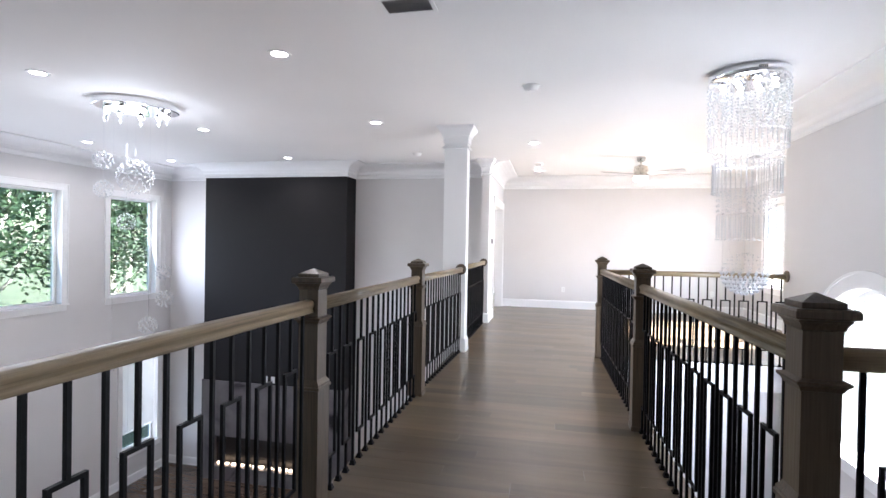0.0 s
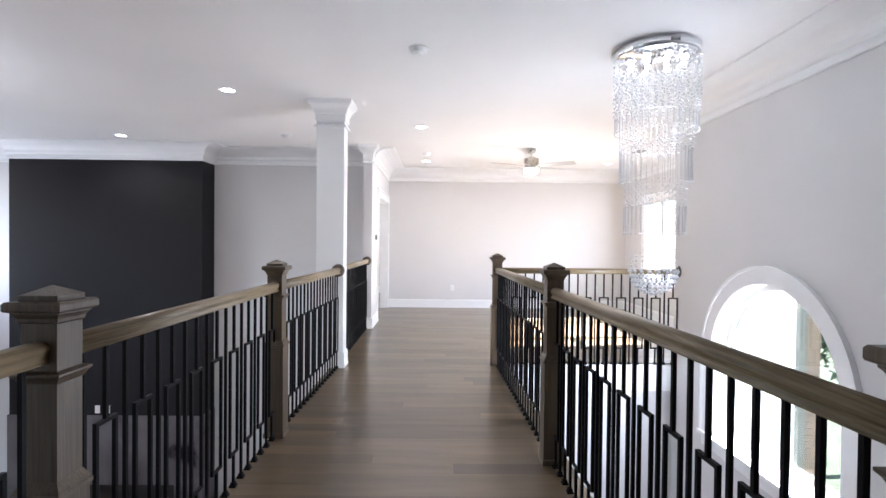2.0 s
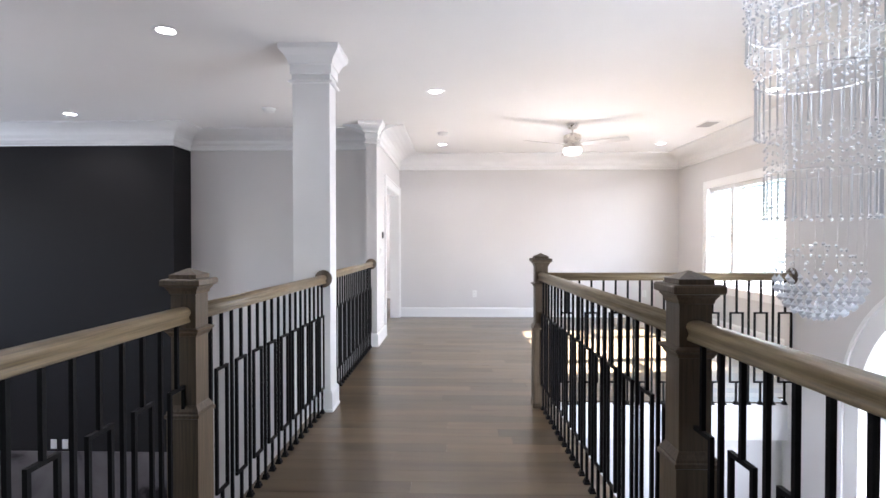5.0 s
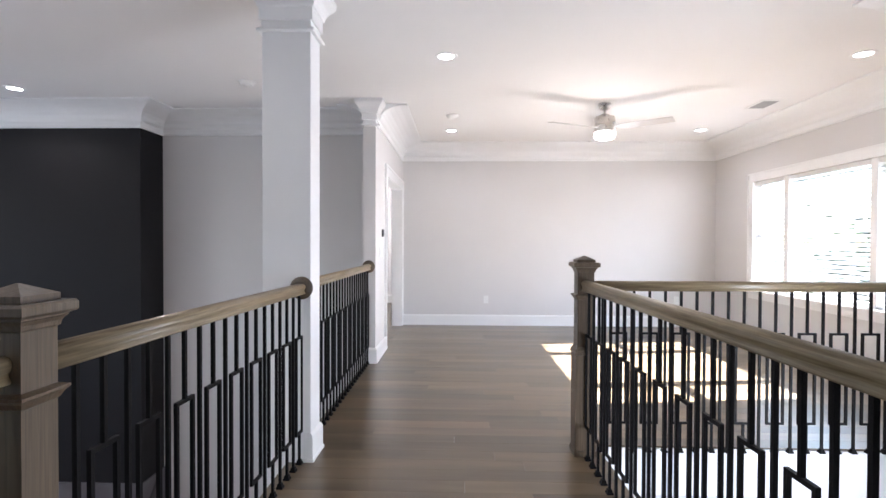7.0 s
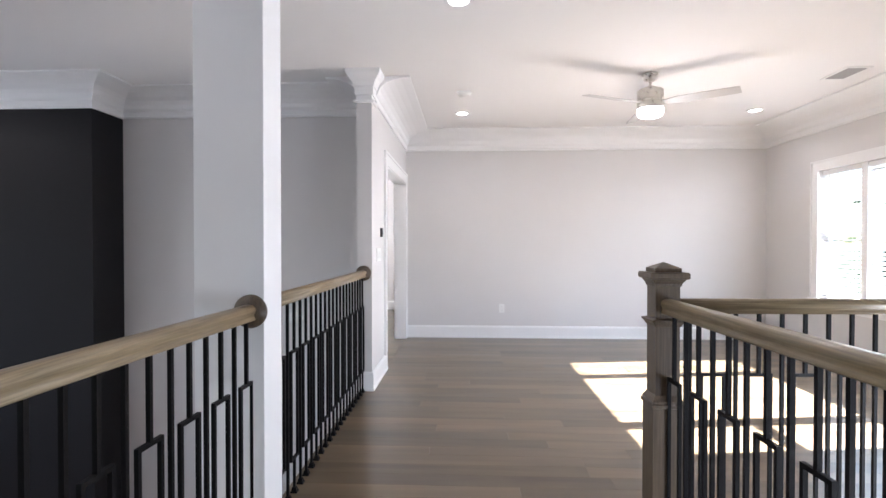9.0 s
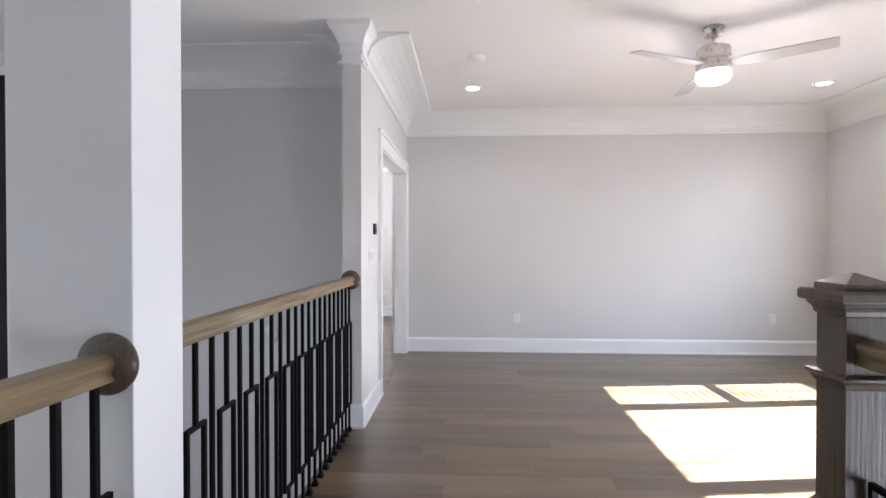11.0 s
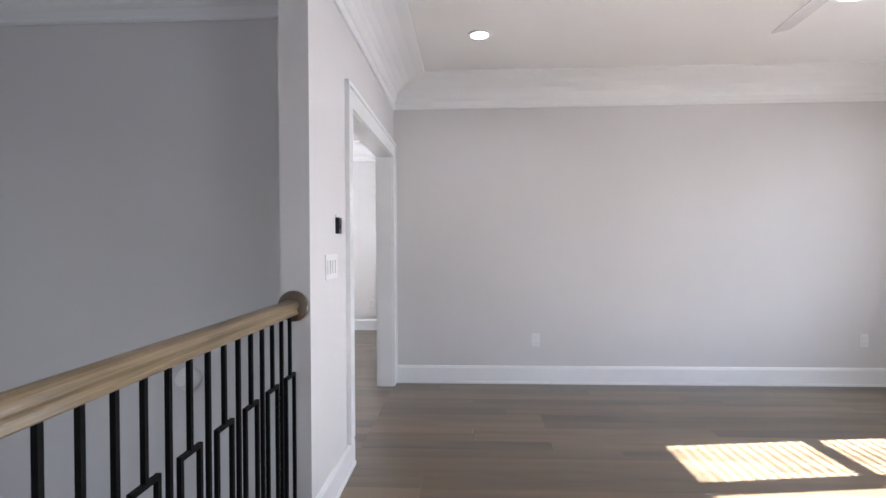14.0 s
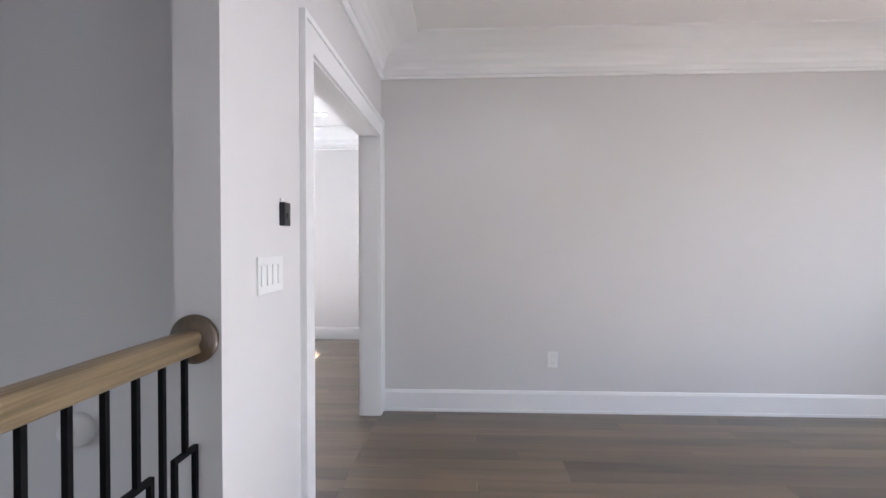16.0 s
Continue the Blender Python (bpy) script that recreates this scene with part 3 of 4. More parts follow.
win_room = tagged(new("window_east"), "white triple window with open blinds", kind="structure")
UNITS = ((8.20, 8.70), (8.78, 9.97), (10.05, 10.61))
for (a, b), double in zip(UNITS, (True, False, True)):
    window_unit(win_room, 4.22, a, b, 0.66, 2.07, -1, M_TRIM, double, 0.04 if double else 0.024)
for a, b in ((8.70, 8.78), (9.97, 10.05)):
    part("mullion", box(4.13, 4.27, a, b, 0.66, 2.07), M_TRIM, win_room)
flat_casing(RX, -1, 8.20, 10.61, 0.66, 2.07)

win_west = tagged(new("window_west"), "unseen white fixed window added to let in light looking on trees", kind="structure")
window_unit(win_west, GX - 0.13, 8.22, 9.28, 0.24, 2.06, 1, M_TRIM, False)
flat_casing(GX, 1, 8.22, 9.28, 0.24, 2.06)
win_west2 = tagged(new("window_west_wide"), "wide unseen white fixed window added to let in light looking on trees", kind="structure")
window_unit(win_west2, GX - 0.13, 5.2, 7.32, 0.24, 2.06, 1, M_TRIM, False)
flat_casing(GX, 1, 5.2, 7.32, 0.24, 2.06)
# two unseen windows, added to bring more light into the great room
for a, b, z0, z1 in ((-3.25, -1.15, -2.68, -0.92), (0.35, 2.45, 0.24, 2.06)):
    w = tagged(new("window_west_unseen"), "unseen white fixed window added to let in light", kind="structure")
    window_unit(w, GX - 0.06, a, b, z0, z1, 1, M_TRIM, False)
win_low = tagged(new("window_west_lower"), "white double-hung window with lowered blind", kind="structure")
window_unit(win_low, GX - 0.13, 8.52, 9.36, -2.68, -0.92, 1, M_TRIM)
flat_casing(GX, 1, 8.52, 9.36, -2.68, -0.92)
win_side = tagged(new("window_side"), "white window of the side room", kind="structure")
window_unit(win_side, -0.54, 12.4, 13.7, 0.7, 2.05, -1, M_TRIM)


def arch_window():
    cy, cz, r0, z0 = 5.54, 0.21, 0.80, -0.5
    w = tagged(new("window_arch"), "white arched window with moulded casing", kind="structure")

    def band(bm, ra, rb, xa, xb, za, n=28):
        """Arched band between two radii, with legs down to za."""
        def line(r):
            return [(cy + r, za)] + [(cy + r * math.cos(math.pi * i / n), cz + r * math.sin(math.pi * i / n)) for i in range(n + 1)] + [(cy - r, za)]
        A, B = line(ra), line(rb)
        rings = [[(xa, *p), (xa, *q), (xb, *q), (xb, *p)] for p, q in zip(A, B)]
        add_rings(bm, rings)
        bmesh.ops.recalc_face_normals(bm, faces=bm.faces[:])
    bm = bmesh.new()
    band(bm, r0, r0 + 0.11, FX - 0.022, FX, z0)
    band(bm, r0 + 0.11, r0 + 0.135, FX - 0.036, FX, z0)
    band(bm, r0 - 0.012, r0 - 0.001, FX - 0.022, FX + 0.20, z0)
    part("casing", bm, M_TRIM, w)
    bm = bmesh.new()
    band(bm, r0 - 0.06, r0 - 0.012, FX + 0.12, FX + 0.18, z0)
    part("window_frame", bm, M_TRIM, w)
    part("window_sill", box(FX - 0.05, FX + 0.20, cy - r0 - 0.15, cy + r0 + 0.15, z0 - 0.03, z0 + 0.006, bevel=0.004), M_TRIM, w)
    part("apron", box(FX - 0.018, FX, cy - r0 - 0.12, cy + r0 + 0.12, z0 - 0.13, z0 - 0.03), M_TRIM, w)
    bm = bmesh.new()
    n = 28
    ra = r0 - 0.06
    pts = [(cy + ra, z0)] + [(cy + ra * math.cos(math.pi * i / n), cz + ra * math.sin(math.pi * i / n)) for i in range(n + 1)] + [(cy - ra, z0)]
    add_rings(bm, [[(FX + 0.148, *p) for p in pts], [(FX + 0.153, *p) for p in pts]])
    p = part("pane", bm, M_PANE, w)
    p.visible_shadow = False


arch_window()


def blind(x, y0, y1, z0, z1, tilt, label):
    """Venetian blind in a wall along y."""
    b = thing("window_blind", x, (y0 + y1) / 2, z1, label, "blind", "window blinds")
    h = (y1 - y0) / 2
    part("headrail", box(-0.025, 0.025, -h, h, -0.05, -0.002, bevel=0.003), M_BLIND, b)
    bm = bmesh.new()
    c, s = math.cos(tilt), math.sin(tilt)
    q = 0.024
    add_rings(bm, [[(-q * c, y, -q * s), (0, y, 0.002), (q * c, y, q * s), (0, y, -0.001)] for y in (-h + 0.004, h - 0.004)])
    bmesh.ops.recalc_face_normals(bm, faces=bm.faces[:])
    me = to_mesh("slat", bm, M_BLIND)
    n = int((z1 - z0 - 0.1) / 0.046)
    for i in range(n):
        piece("slat", me, b, 0, 0, -0.08 - i * 0.046)
    zb = -0.08 - n * 0.046
    part("bottom_rail", box(-0.022, 0.022, -h + 0.004, h - 0.004, zb - 0.012, zb + 0.006, bevel=0.002), M_BLIND, b)
    for y in (-h * 0.6, h * 0.6):
        bm = bmesh.new()
        for dx in (-0.02, 0.02):
            add_box(bm, dx - 0.001, dx + 0.001, y - 0.001, y + 0.001, zb, -0.05)
        part("ladder_cord", bm, M_BLIND, b)
    return b


for (a, b), tilt in zip(UNITS, (35.1, 35.1, 22.0)):
    blind(4.155, a + 0.012, b - 0.012, 0.66, 2.068, radians(tilt), "white slatted window blind with open slats")

blind(GX - 0.06, 8.53, 9.35, -2.40, -0.925, radians(-55), "white slatted window blind, slats nearly closed")

# ---------------------------------------------------------------- lamps and fittings on the ceiling


def downlight(x, y, power=1.7, room="recessed downlights"):
    d = thing("downlight", x, y, CEIL, "round white recessed downlight, switched on", "downlight", room)
    bm = bmesh.new()
    n = 28
    rings = []
    for r, z in ((0.060, -0.003), (0.066, -0.007), (0.088, -0.006), (0.092, -0.001), (0.092, 0.0), (0.060, 0.0)):
        rings.append([(r * math.cos(2 * math.pi * i / n), r * math.sin(2 * math.pi * i / n), z) for i in range(n)])
    add_rings(bm, rings + [rings[0]], cap=False)
    bmesh.ops.recalc_face_normals(bm, faces=bm.faces[:])
    part("trim_ring", bm, M_PLASTIC, d, smooth=False)
    part("lens", lathe([(0.060, -0.0045), (0.060, -0.0005)], 24), M_LIGHT, d, "glowing lens")
    lamp("downlight_lamp", "SPOT", (x, y, CEIL - 0.02), (x, y, 0), power, (1.0, 0.95, 0.90), spot=radians(150), radius=0.06)


DOWN = ((-1.65, 4.25), (-1.66, 6.45), (-4.0, 4.30), (-4.05, 6.50), (-4.05, 8.65), (-6.42, 7.0), (-6.42, 8.70),
        (0.143, 7.907), (0.143, 10.573), (3.39, 10.59), (3.385, 7.93), (-1.647, 13.517))
for x, y in DOWN:
    downlight(x, y, 0.85 if x < -1 and y < 9 else 0.5)


def ceiling_vent(x, y, rz, lx=0.28, ly=0.16):
    v = thing("ceiling_vent", x, y, CEIL, "white louvred ceiling air vent", "vent", "", rz)
    bm = bmesh.new()
    a, b, w = lx / 2, ly / 2, 0.025
    add_box(bm, -a - w, a + w, -b - w, -b, -0.008, 0)
    add_box(bm, -a - w, a + w, b, b + w, -0.008, 0)
    add_box(bm, -a - w, -a, -b, b, -0.008, 0)
    add_box(bm, a, a + w, -b, b, -0.008, 0)
    part("vent_frame", bm, M_PLASTIC, v)
    part("backing", box(-a, a, -b, b, -0.0025, 0), M_VENT, v, "dark grey backing")
    bm = bmesh.new()
    add_rings(bm, [[(x2, -0.008, -0.010), (x2, -0.006, -0.011), (x2, 0.007, -0.004), (x2, 0.005, -0.003)] for x2 in (-a, a)])
    bmesh.ops.recalc_face_normals(bm, faces=bm.faces[:])
    me = to_mesh("slat", bm, M_VENT)
    n = int(ly / 0.02)
    for i in range(n):
        piece("slat", me, v, 0, -b + (i + 0.5) * ly / n, 0)


ceiling_vent(3.466, 9.36, radians(90))
ceiling_vent(-0.456, 3.66, 0)


def detector(x, y):
    d = thing("smoke_detector", x, y, CEIL, "round white smoke detector on the ceiling", "smoke detector", "smoke detectors")
    part("housing", lathe([(0.052, -0.040), (0.060, -0.034), (0.064, -0.016), (0.070, -0.012), (0.074, 0.0)], 28), M_PLASTIC, d, smooth=True)
    part("sensor_ring", lathe([(0.026, -0.046), (0.030, -0.0405), (0.030, -0.038)], 20), M_PLASTIC, d)


detector(0.209, 5.34)
detector(0.167, 9.776)
detector(-1.71, 8.50)


def ceiling_fan(x, y):
    f = thing("ceiling_fan", x, y, CEIL, "three-blade brushed nickel ceiling fan with lit round lens", "ceiling fan")
    part("canopy", lathe([(0.068, 0.0), (0.068, -0.018), (0.060, -0.028), (0.060, -0.050), (0.050, -0.062), (0.020, -0.070), (0.014, -0.074)], 28), M_NICKEL, f, smooth=True)
    part("downrod", lathe([(0.012, -0.06), (0.012, -0.16)], 14), M_NICKEL, f)
    part("motor_housing", lathe([(0.030, -0.115), (0.050, -0.120), (0.050, -0.135), (0.100, -0.142), (0.108, -0.150), (0.110, -0.225), (0.104, -0.232), (0.104, -0.240), (0.112, -0.246), (0.112, -0.300), (0.108, -0.306)], 36), M_NICKEL, f, smooth=False)
    part("lens", lathe([(0.108, -0.306), (0.110, -0.318), (0.110, -0.345), (0.100, -0.366), (0.080, -0.376), (0.04, -0.380)], 36), M_FANLIGHT, f, "glowing white lens", True)
    for a in (-35, 85, 205):
        bm = bmesh.new()
        rings = []
        for r, w, tw in ((0.10, 0.035, 8), (0.16, 0.05, 11), (0.22, 0.062, 12), (0.45, 0.062, 12), (0.66, 0.058, 12), (0.685, 0.052, 12)):
            c, s = math.cos(radians(tw)), -math.sin(radians(tw))
            rings.append([(r, -w * c, -w * s - 0.003), (r, w * c, w * s - 0.003), (r, w * c, w * s + 0.003), (r, -w * c, -w * s + 0.003)])
        add_rings(bm, rings)
        bmesh.ops.recalc_face_normals(bm, faces=bm.faces[:])
        o = part("blade", bm, M_BLADE, f)
        o.location, o.rotation_euler = (0, 0, -0.262), (0, 0, radians(a))
    lamp("fan_lamp", "POINT", (x, y, CEIL - 0.45), (x, y, 0), 0.5, (1.0, 0.95, 0.90), radius=0.09)


ceiling_fan(1.789, 9.307)

# ---------------------------------------------------------------- chandeliers


def add_bead(bm, x, y, z, r, k=1.0):
    """A small faceted bead."""
    top, bot = bm.verts.new((x, y, z + r * k)), bm.verts.new((x, y, z - r * k))
    ring = [bm.verts.new((x + r * math.cos(a), y + r * math.sin(a), z)) for a in (0.3, 1.87, 3.44, 5.01)]
    for i in range(4):
        j = (i + 1) % 4
        bm.faces.new((ring[i], ring[j], top))
        bm.faces.new((ring[j], ring[i], bot))


def add_prism(bm, x, y, z0, z1, r):
    ring = lambda z, q: [(x + q * math.cos(a), y + q * math.sin(a), z) for a in (0, 2.094, 4.189)]
    add_rings(bm, [ring(z0, r * 0.3), ring(z0 + r, r), ring(z1 - r, r), ring(z1, r * 0.3)])


def tall_chandelier(x, y):
    c = thing("crystal_chandelier", x, y, CEIL, "tall cylindrical crystal chandelier with bead strings, lit", "chandelier")
    part("ceiling_plate", lathe([(0.292, 0.0), (0.297, -0.004), (0.297, -0.066), (0.290, -0.072)], 48), M_CHROME, c, "polished chrome ceiling plate", True)
    bm = bmesh.new()
    for i in range(5):
        add_box(bm, -0.03 + i * 0.013, -0.023 + i * 0.013, -0.299, -0.296, -0.05, -0.028)
    part("plate_slots", bm, M_BLACK, c)
    me_cup = to_mesh("lamp_cup", lathe([(0.030, -0.072), (0.034, -0.088), (0.022, -0.094)], 12), M_CHROME)
    me_bulb = to_mesh("bulb", lathe([(0.020, -0.094), (0.024, -0.104), (0.015, -0.118)], 10), M_BULB)
    for r, a in [(0.20, a) for a in range(0, 360, 45)] + [(0.09, a) for a in (20, 110, 200, 290)]:
        cup = piece("lamp_cup", me_cup, c, r * math.cos(radians(a)), r * math.sin(radians(a)), 0)
        piece("bulb", me_bulb, cup, label="small glowing bulb")
    # (radius, strings, top, start of rods, end of rods, bead size, spacing)
    tiers = ((0.288, 44, -0.10, -0.50, -0.60, 0.0086, 0.027), (0.250, 40, -0.625, -0.74, -0.965, 0.0082, 0.038), (0.212, 34, -0.99, -1.16, -1.345, 0.0080, 0.044))
    for k, (r, n, top, mid, low, br, gap) in enumerate(tiers):
        strings = []
        for v in range(3):
            bm = bmesh.new()
            z, j = top, 0
            while z > mid:
                wob = 0.012 * math.sin(j * 1.25 + v * 2.1) if k == 0 else 0.004 * math.sin(v * 2.1)
                add_bead(bm, wob, 0.4 * wob, z + (random.uniform(-0.003, 0.003) if k == 0 else 0.006 * (v - 1)), br * random.uniform(0.75, 1.15), 1.1)
                z -= gap
                j += 1
            strings.append(to_mesh("bead_string", bm, M_CRYSTAL))
        bm = bmesh.new()
        add_prism(bm, 0, 0, low, mid, 0.0034)
        add_bead(bm, 0, 0, low - 0.012, 0.0095)
        me_rod = to_mesh("crystal_rod", bm, M_CRYSTAL)
        for q, m in ((r, n), (r * 0.62, n // 2)):
            for i in range(m):
                a = 2 * math.pi * i / m
                tagged(piece("bead_string", strings[i % 3], c, q * math.cos(a), q * math.sin(a), 0, a), kind="stuff")
                if q == r:
                    piece("crystal_rod", me_rod, c, q * math.cos(a), q * math.sin(a), 0, a)
        part("tier_ring", ring_tube(r, mid + 0.006, 0.002), M_CHROME, c)
    bm = bmesh.new()
    zc = -1.635
    for lv in range(13):
        ph = -math.pi / 2 + math.pi * (lv + 0.5) / 13
        rr, zz = 0.168 * math.cos(ph), zc + 0.165 * math.sin(ph)
        m = max(4, int(rr / 0.168 * (30 if zz < zc else 18)))
        for i in range(m):
            a = 2 * math.pi * (i + 0.5 * (lv % 2)) / m
            add_bead(bm, rr * math.cos(a), rr * math.sin(a), zz, 0.017 if zz < zc + 0.03 else 0.008, 1.15)
    tagged(part("bead_ball", bm, M_CRYSTAL, c), "dense ball of cut crystal drops", kind="stuff")
    me_wire = to_mesh("suspension_wire", box(-0.0006, 0.0006, -0.0006, 0.0006, -1.62, -0.07), M_CHROME)
    for i in range(12):
        a = 2 * math.pi * i / 12
        piece("suspension_wire", me_wire, c, 0.165 * math.cos(a), 0.165 * math.sin(a), 0)
    lamp("chandelier_lamp", "POINT", (x, y, CEIL - 0.6), (x, y, 0), 0.12, (0.90, 0.96, 1.0), radius=0.18)


def ring_tube(r, z, t, n=40):
    bm = bmesh.new()
    rings = []
    for i in range(n):
        a = 2 * math.pi * i / n
        rings.append([((r + dx) * math.cos(a), (r + dx) * math.sin(a), z + dz) for dx, dz in ((-t, -t), (t, -t), (t, t), (-t, t))])
    add_rings(bm, rings + [rings[0]], cap=False)
    bmesh.ops.recalc_face_normals(bm, faces=bm.faces[:])
    return bm


tall_chandelier(1.965, 5.29)


def ball_chandelier(x, y):
    c = thing("ball_chandelier", x, y, CEIL, "chrome ceiling plate with crystal balls hung at different heights", "chandelier", "", radians(47))
    bm = bmesh.new()
    n = 44
    add_rings(bm, [[(0.40 * s * math.cos(2 * math.pi * i / n), 0.30 * s * math.sin(2 * math.pi * i / n), z) for i in range(n)] for s, z in ((0.97, -0.075), (1.0, -0.070), (1.0, -0.004), (0.99, 0.0))])
    part("ceiling_plate", bm, M_CHROME, c, "polished chrome ceiling plate")
    me_cup = to_mesh("lamp_cup", lathe([(0.032, -0.075), (0.038, -0.095), (0.024, -0.104)], 12), M_CHROME)
    me_bulb = to_mesh("bulb", lathe([(0.024, -0.104), (0.028, -0.120), (0.016, -0.140)], 10), M_BULB)
    bm = bmesh.new()
    add_bead(bm, 0, 0, -0.185, 0.020, 1.8)
    me_drop = to_mesh("crystal_drop", bm, M_CRYSTAL)
    for i in range(9):
        a = 2 * math.pi * i / 9
        cup = piece("lamp_cup", me_cup, c, 0.28 * math.cos(a), 0.19 * math.sin(a), 0)
        piece("bulb", me_bulb, cup, label="small glowing bulb")
        piece("crystal_drop", me_drop, cup)
    inv = pose(x, y, CEIL, 0, 0, 47).inverted()
    for wx, wy, wz, r in ((-4.25, 5.20, 2.135, 0.092), (-3.91, 5.27, 1.958, 0.175), (-4.26, 5.22, 1.83, 0.09), (-4.02, 5.27, 1.485, 0.085), (-3.55, 5.27, 0.963, 0.072), (-3.53, 5.27, 0.68, 0.082), (-3.73, 5.27, 0.39, 0.088), (-4.17, 5.25, -0.02, 0.09)):
        p = inv @ Vector((wx, wy, wz))
        bm = bmesh.new()
        nb = int(130 * (r / 0.175) ** 1.3)
        for i in range(nb):
            zz = 1 - 2 * (i + 0.5) / nb
            rr, a = math.sqrt(1 - zz * zz), i * 2.39996
            add_bead(bm, p.x + r * rr * math.cos(a), p.y + r * rr * math.sin(a), p.z + r * zz, 0.0105, 1.1)
        tagged(part("crystal_ball", bm, M_CRYSTAL, c), "openwork ball of clear crystal beads", kind="stuff")
        part("suspension_wire", box(p.x - 0.0008, p.x + 0.0008, p.y - 0.0008, p.y + 0.0008, p.z, -0.07), M_CHROME, c)
    lamp("ball_chandelier_lamp", "POINT", (x, y, CEIL - 0.5), (x, y, 0), 0.5, (0.92, 0.97, 1.0), radius=0.2)


ball_chandelier(-3.90, 5.27)

# ---------------------------------------------------------------- wall fittings


def outlet(x, y, z, rz):
    o = thing("wall_outlet", x, y, z, "white double power outlet plate on the wall", "outlet", "wall outlets", rz)
    part("cover_plate", box(-0.036, 0.036, -0.006, 0, -0.058, 0.058, bevel=0.002), M_PLASTIC, o)
    for dz in (-0.022, 0.022):
        s = part("socket", box(-0.017, 0.017, -0.0085, -0.006, dz - 0.015, dz + 0.015, bevel=0.001), M_PLASTIC, o)
        bm = bmesh.new()
        add_box(bm, -0.008, -0.006, -0.0092, -0.0086, dz - 0.004, dz + 0.006)
        add_box(bm, 0.006, 0.008, -0.0092, -0.0086, dz - 0.004, dz + 0.006)
        part("slot", bm, M_VENT, s)


outlet(0.664, RY, 0.395, 0)
outlet(3.529, RY, 0.402, 0)
outlet(-1.35, 14.4, 0.40, 0)

sw = thing("light_switch", WX, 9.448, 1.163, "white four-gang light switch plate on the wall", "light switch", "", radians(90))
part("cover_plate", box(-0.105, 0.105, -0.006, 0, -0.06, 0.06, bevel=0.002), M_PLASTIC, sw)
for i in range(4):
    part("rocker", box(-0.086 + i * 0.046, -0.054 + i * 0.046, -0.010, -0.006, -0.033, 0.033, bevel=0.0015), M_PLASTIC, sw)
th = thing("thermostat", WX, 9.564, 1.373, "small black wall thermostat cradle on white wall", "thermostat", "", radians(90))
part("body", box(-0.030, 0.030, -0.020, 0, -0.045, 0.038, bevel=0.004), M_BLACK, th)
part("bracket", box(-0.024, 0.004, -0.006, 0, 0.038, 0.052, bevel=0.001), M_PLASTIC, th, "white mounting bracket")
part("button", box(-0.012, 0.012, -0.024, -0.020, -0.020, 0.0, bevel=0.002), M_BLACK, th)

al = thing("wall_alarm", -1.48, GY, 0.54, "round white alarm sounder on the grey wall", "alarm")
bm = lathe([(0.066, 0.0), (0.064, 0.030), (0.056, 0.040), (0.030, 0.046)], 28)
bmesh.ops.transform(bm, matrix=pose(0, 0, 0, 90, 0, 0), verts=bm.verts[:])
part("housing", bm, M_PLASTIC, al, smooth=True)
bm = lathe([(0.036, 0.044), (0.036, 0.052), (0.030, 0.060)], 20)
bmesh.ops.transform(bm, matrix=pose(-0.02, 0, 0, 90, 0, 0), verts=bm.verts[:])
part("lens_cap", bm, M_PLASTIC, al)

# ---------------------------------------------------------------- outside
bm = bmesh.new()
add_box(bm, -400, 400, -400, 400, LOW - 0.7, LOW - 0.5)
tagged(part("ground", bm, M_LAWN), "mown lawn round the house", kind="structure")


def tree(x, y, h, spread, seed, leaf, n=9000, size=0.13):
    rnd = random.Random(seed)
    z0 = LOW - 0.5
    t = thing("tree", x, y, z0, "leafy green deciduous tree with pale trunk", "tree", "garden trees")
    bm = bmesh.new()

    def limb(p, d, length, r, depth):
        pts, rings = [Vector(p)], []
        for i in range(5):
            d = (d + Vector((rnd.uniform(-.15, .15), rnd.uniform(-.15, .15), rnd.uniform(-.02, .1)))).normalized()
            pts.append(pts[-1] + d * length / 5)
        for i, q in enumerate(pts):
            rr = r * (1 - 0.65 * i / 5)
            rings.append([(q.x + rr * math.cos(a), q.y + rr * math.sin(a), q.z) for a in [2 * math.pi * k / 7 for k in range(7)]])
        add_rings(bm, rings)
        tips.append(pts[-1])
        if depth:
            for i in range(4 if depth == 2 else 3):
                a, q = rnd.uniform(0, 6.28), pts[rnd.randint(2, 5)]
                limb(q, Vector((math.cos(a), math.sin(a), rnd.uniform(0.3, 0.9))).normalized(), length * rnd.uniform(.4, .65), r * 0.42, depth - 1)
    tips = []
    limb((0, 0, 0), Vector((0, 0, 1)), h * 0.75, h * 0.022, 2)
    part("trunk", bm, M_BARK, t, "pale bark trunk and limbs", True)
    verts, faces = [], []
    for i in range(n):
        c = rnd.choice(tips) + Vector((rnd.gauss(0, 1), rnd.gauss(0, 1), rnd.gauss(0, 0.7))) * spread * 0.24
        u = Vector((rnd.gauss(0, 1), rnd.gauss(0, 1), rnd.gauss(0, 0.6))).normalized()
        v = u.cross(Vector((rnd.gauss(0, 1), rnd.gauss(0, 1), rnd.gauss(0, 1)))).normalized()
        s = size * rnd.uniform(0.5, 1.2)
        k = len(verts)
        verts += [c - u * s, c + v * s * 0.5, c + u * s, c - v * s * 0.5]
        faces.append((k, k + 1, k + 2, k + 3))
    me = bpy.data.meshes.new("crown")
    me.from_pydata(verts, [], faces)
    me.materials.append(leaf)
    ob = new("crown", me)
    ob.parent = t
    tagged(ob, kind="stuff")
    return t


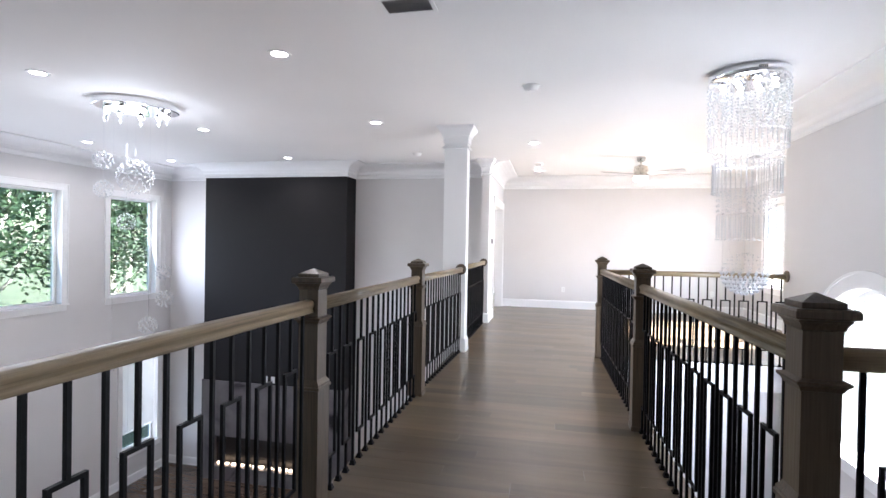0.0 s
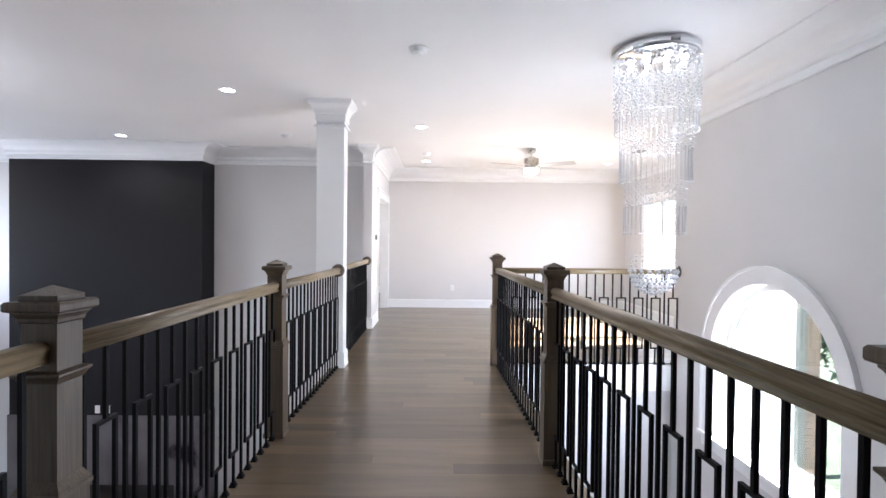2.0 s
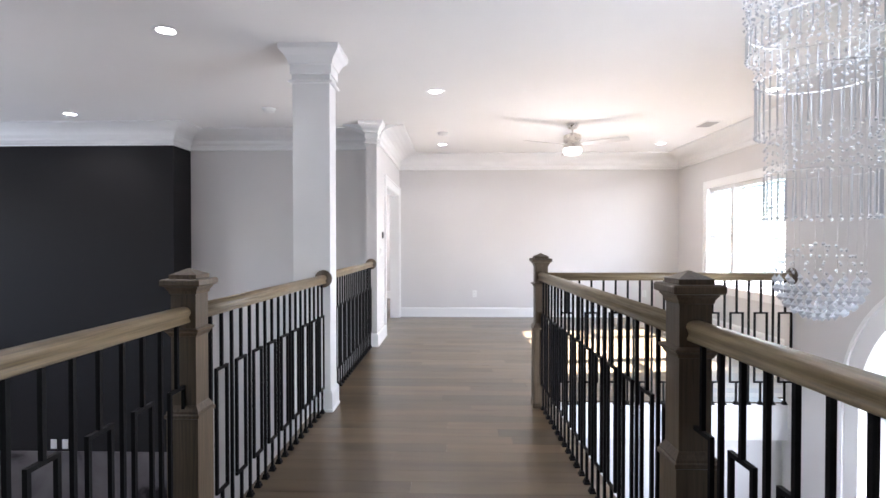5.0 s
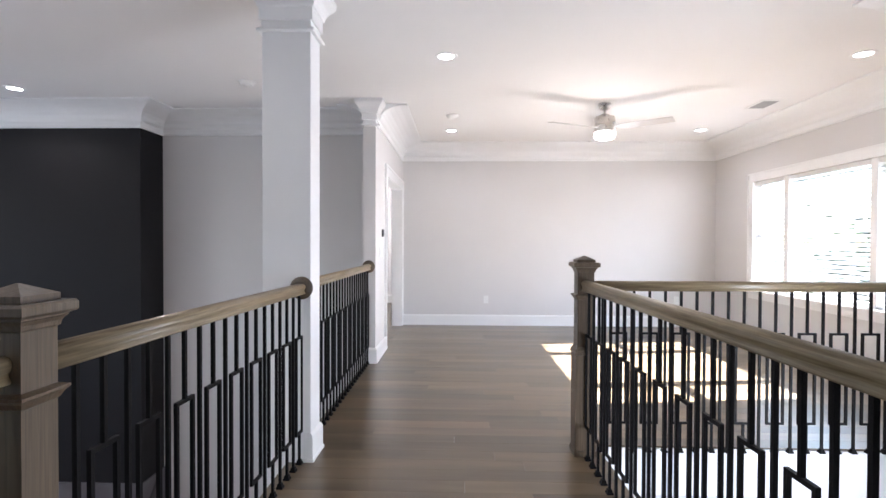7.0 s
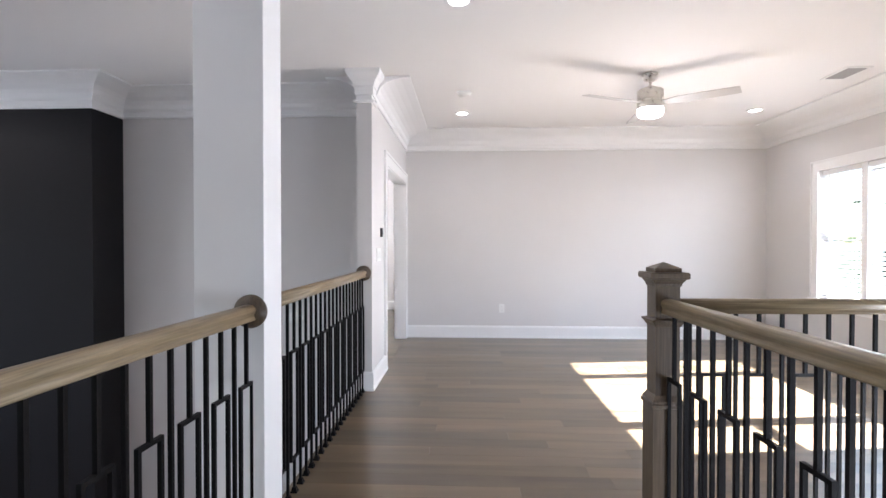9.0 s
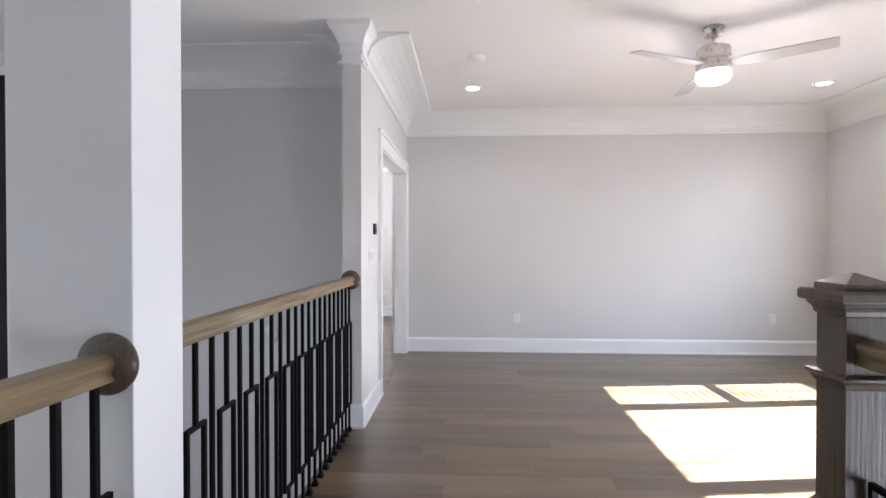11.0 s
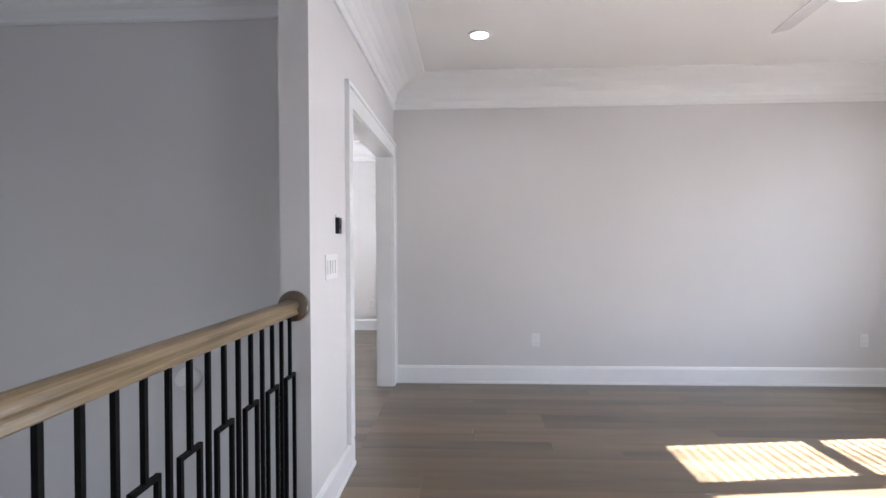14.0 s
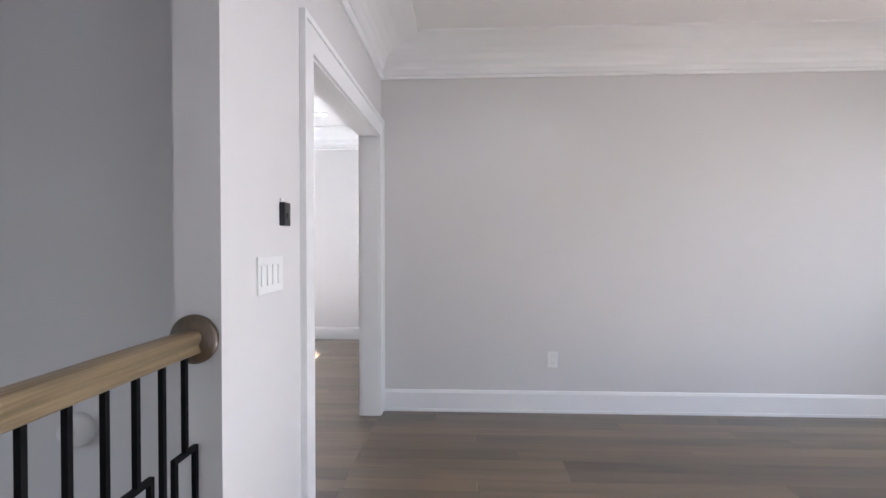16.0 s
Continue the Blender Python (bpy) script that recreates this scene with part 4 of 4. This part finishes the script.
TREES = ((-17.5, 9.0, 9, 4.0, 1, M_LEAF), (-18.5, 13.5, 10, 4.2, 2, M_LEAF), (-17.0, 18.0, 9, 4.0, 3, M_LEAF), (-19, 23, 10, 4.5, 4, M_LEAF), (-23, 11, 12, 5.0, 5, M_LEAF_DARK),
         (-24, 17.5, 12, 5.5, 6, M_LEAF), (-25, 24, 13, 5.5, 7, M_LEAF_DARK), (-31, 14, 15, 7, 8, M_LEAF_DARK), (-32, 23, 15, 7, 9, M_LEAF_DARK), (-30, 32, 15, 7, 10, M_LEAF),
         (9.6, 12.6, 4.6, 3.2, 11, M_LEAF_DARK))
for a in TREES:
    tree(*a)


def brick_corner(x, y, z0, z1):
    p = thing("brick_corner", x, y, z0, "narrow brown brick corner of the outer wall", "brickwork")
    w = 0.11
    part("core", box(-w + 0.006, w - 0.006, -w + 0.006, w - 0.006, 0, z1 - z0), M_MORTAR, p)
    me = to_mesh("brick", box(-0.103, 0.103, -0.004, 0.008, 0, 0.062, bevel=0.003), M_BRICK)
    for i in range(int((z1 - z0) / 0.072)):
        for k in (0, 1, 2, 3):
            a = k * math.pi / 2
            off = 0.006 if i % 2 else -0.006
            piece("brick", me, p, off * math.cos(a) + (w - 0.002) * math.sin(a), off * math.sin(a) - (w - 0.002) * math.cos(a), i * 0.072 + 0.005, a)


brick_corner(4.42, 7.09, -2.4, 1.9)
tagged(part("outer_cladding_trim", box(FX + 0.221, 4.30, 6.955, 6.979, LOW, 1.9), M_TRIM), kind="structure")
bm = box(-0.04, 0.04, -0.03, 0.03, 0, 4.0, bevel=0.008)
dp = thing("downspout", 4.27, 6.92, -2.2, "grey square metal downspout on the outer wall", "downspout")
part("pipe", bm, M_GREYFRAME, dp)

# ---------------------------------------------------------------- floor planks, last
PW, GAP = 0.127, 0.0003
rng = random.Random(7)


def plank_mesh(length):
    bm = bmesh.new()
    b = 0.0005
    x0, x1, y0, y1 = GAP, length - GAP, GAP, PW - GAP
    lowr = [(x0, y0, -0.0115), (x1, y0, -0.0115), (x1, y1, -0.0115), (x0, y1, -0.0115)]
    midr = [(x0, y0, -b), (x1, y0, -b), (x1, y1, -b), (x0, y1, -b)]
    topr = [(x0 + b, y0 + b, 0), (x1 - b, y0 + b, 0), (x1 - b, y1 - b, 0), (x0 + b, y1 - b, 0)]
    add_rings(bm, [lowr, midr, topr])
    return to_mesh("plank", bm, M_FLOOR)


cache = {}


def lay(parent, y0, y1, x_lo, x_hi):
    y = y0
    while y < y1 - 0.01:
        lo, hi = x_lo(y + PW / 2), x_hi(y + PW / 2)
        x, first = lo, True
        while x < hi - 0.02:
            ln = rng.choice((1.2, 1.6, 2.0, 2.4)) * (rng.choice((0.35, 0.6, 0.85, 1.0)) if first else 1)
            if hi - x - ln < 0.3:
                ln = hi - x
            key = round(ln, 3)
            if key not in cache:
                cache[key] = plank_mesh(key)
            piece("plank", cache[key], parent, x, y, 0)
            x += key
            first = False
        y += PW


def floor_left(y):
    return EDGE_L if y < 9.12 else WX + 0.001


def floor_right(y):
    if y < 2.36:
        return FX
    if y < 7.04:
        return right_edge(y)
    return FX if y < 7.14 else RX


lay(floor, -0.68, 11.55, floor_left, floor_right)
lay(floor_side, 9.83, 14.35, lambda y: -2.6, lambda y: WX)
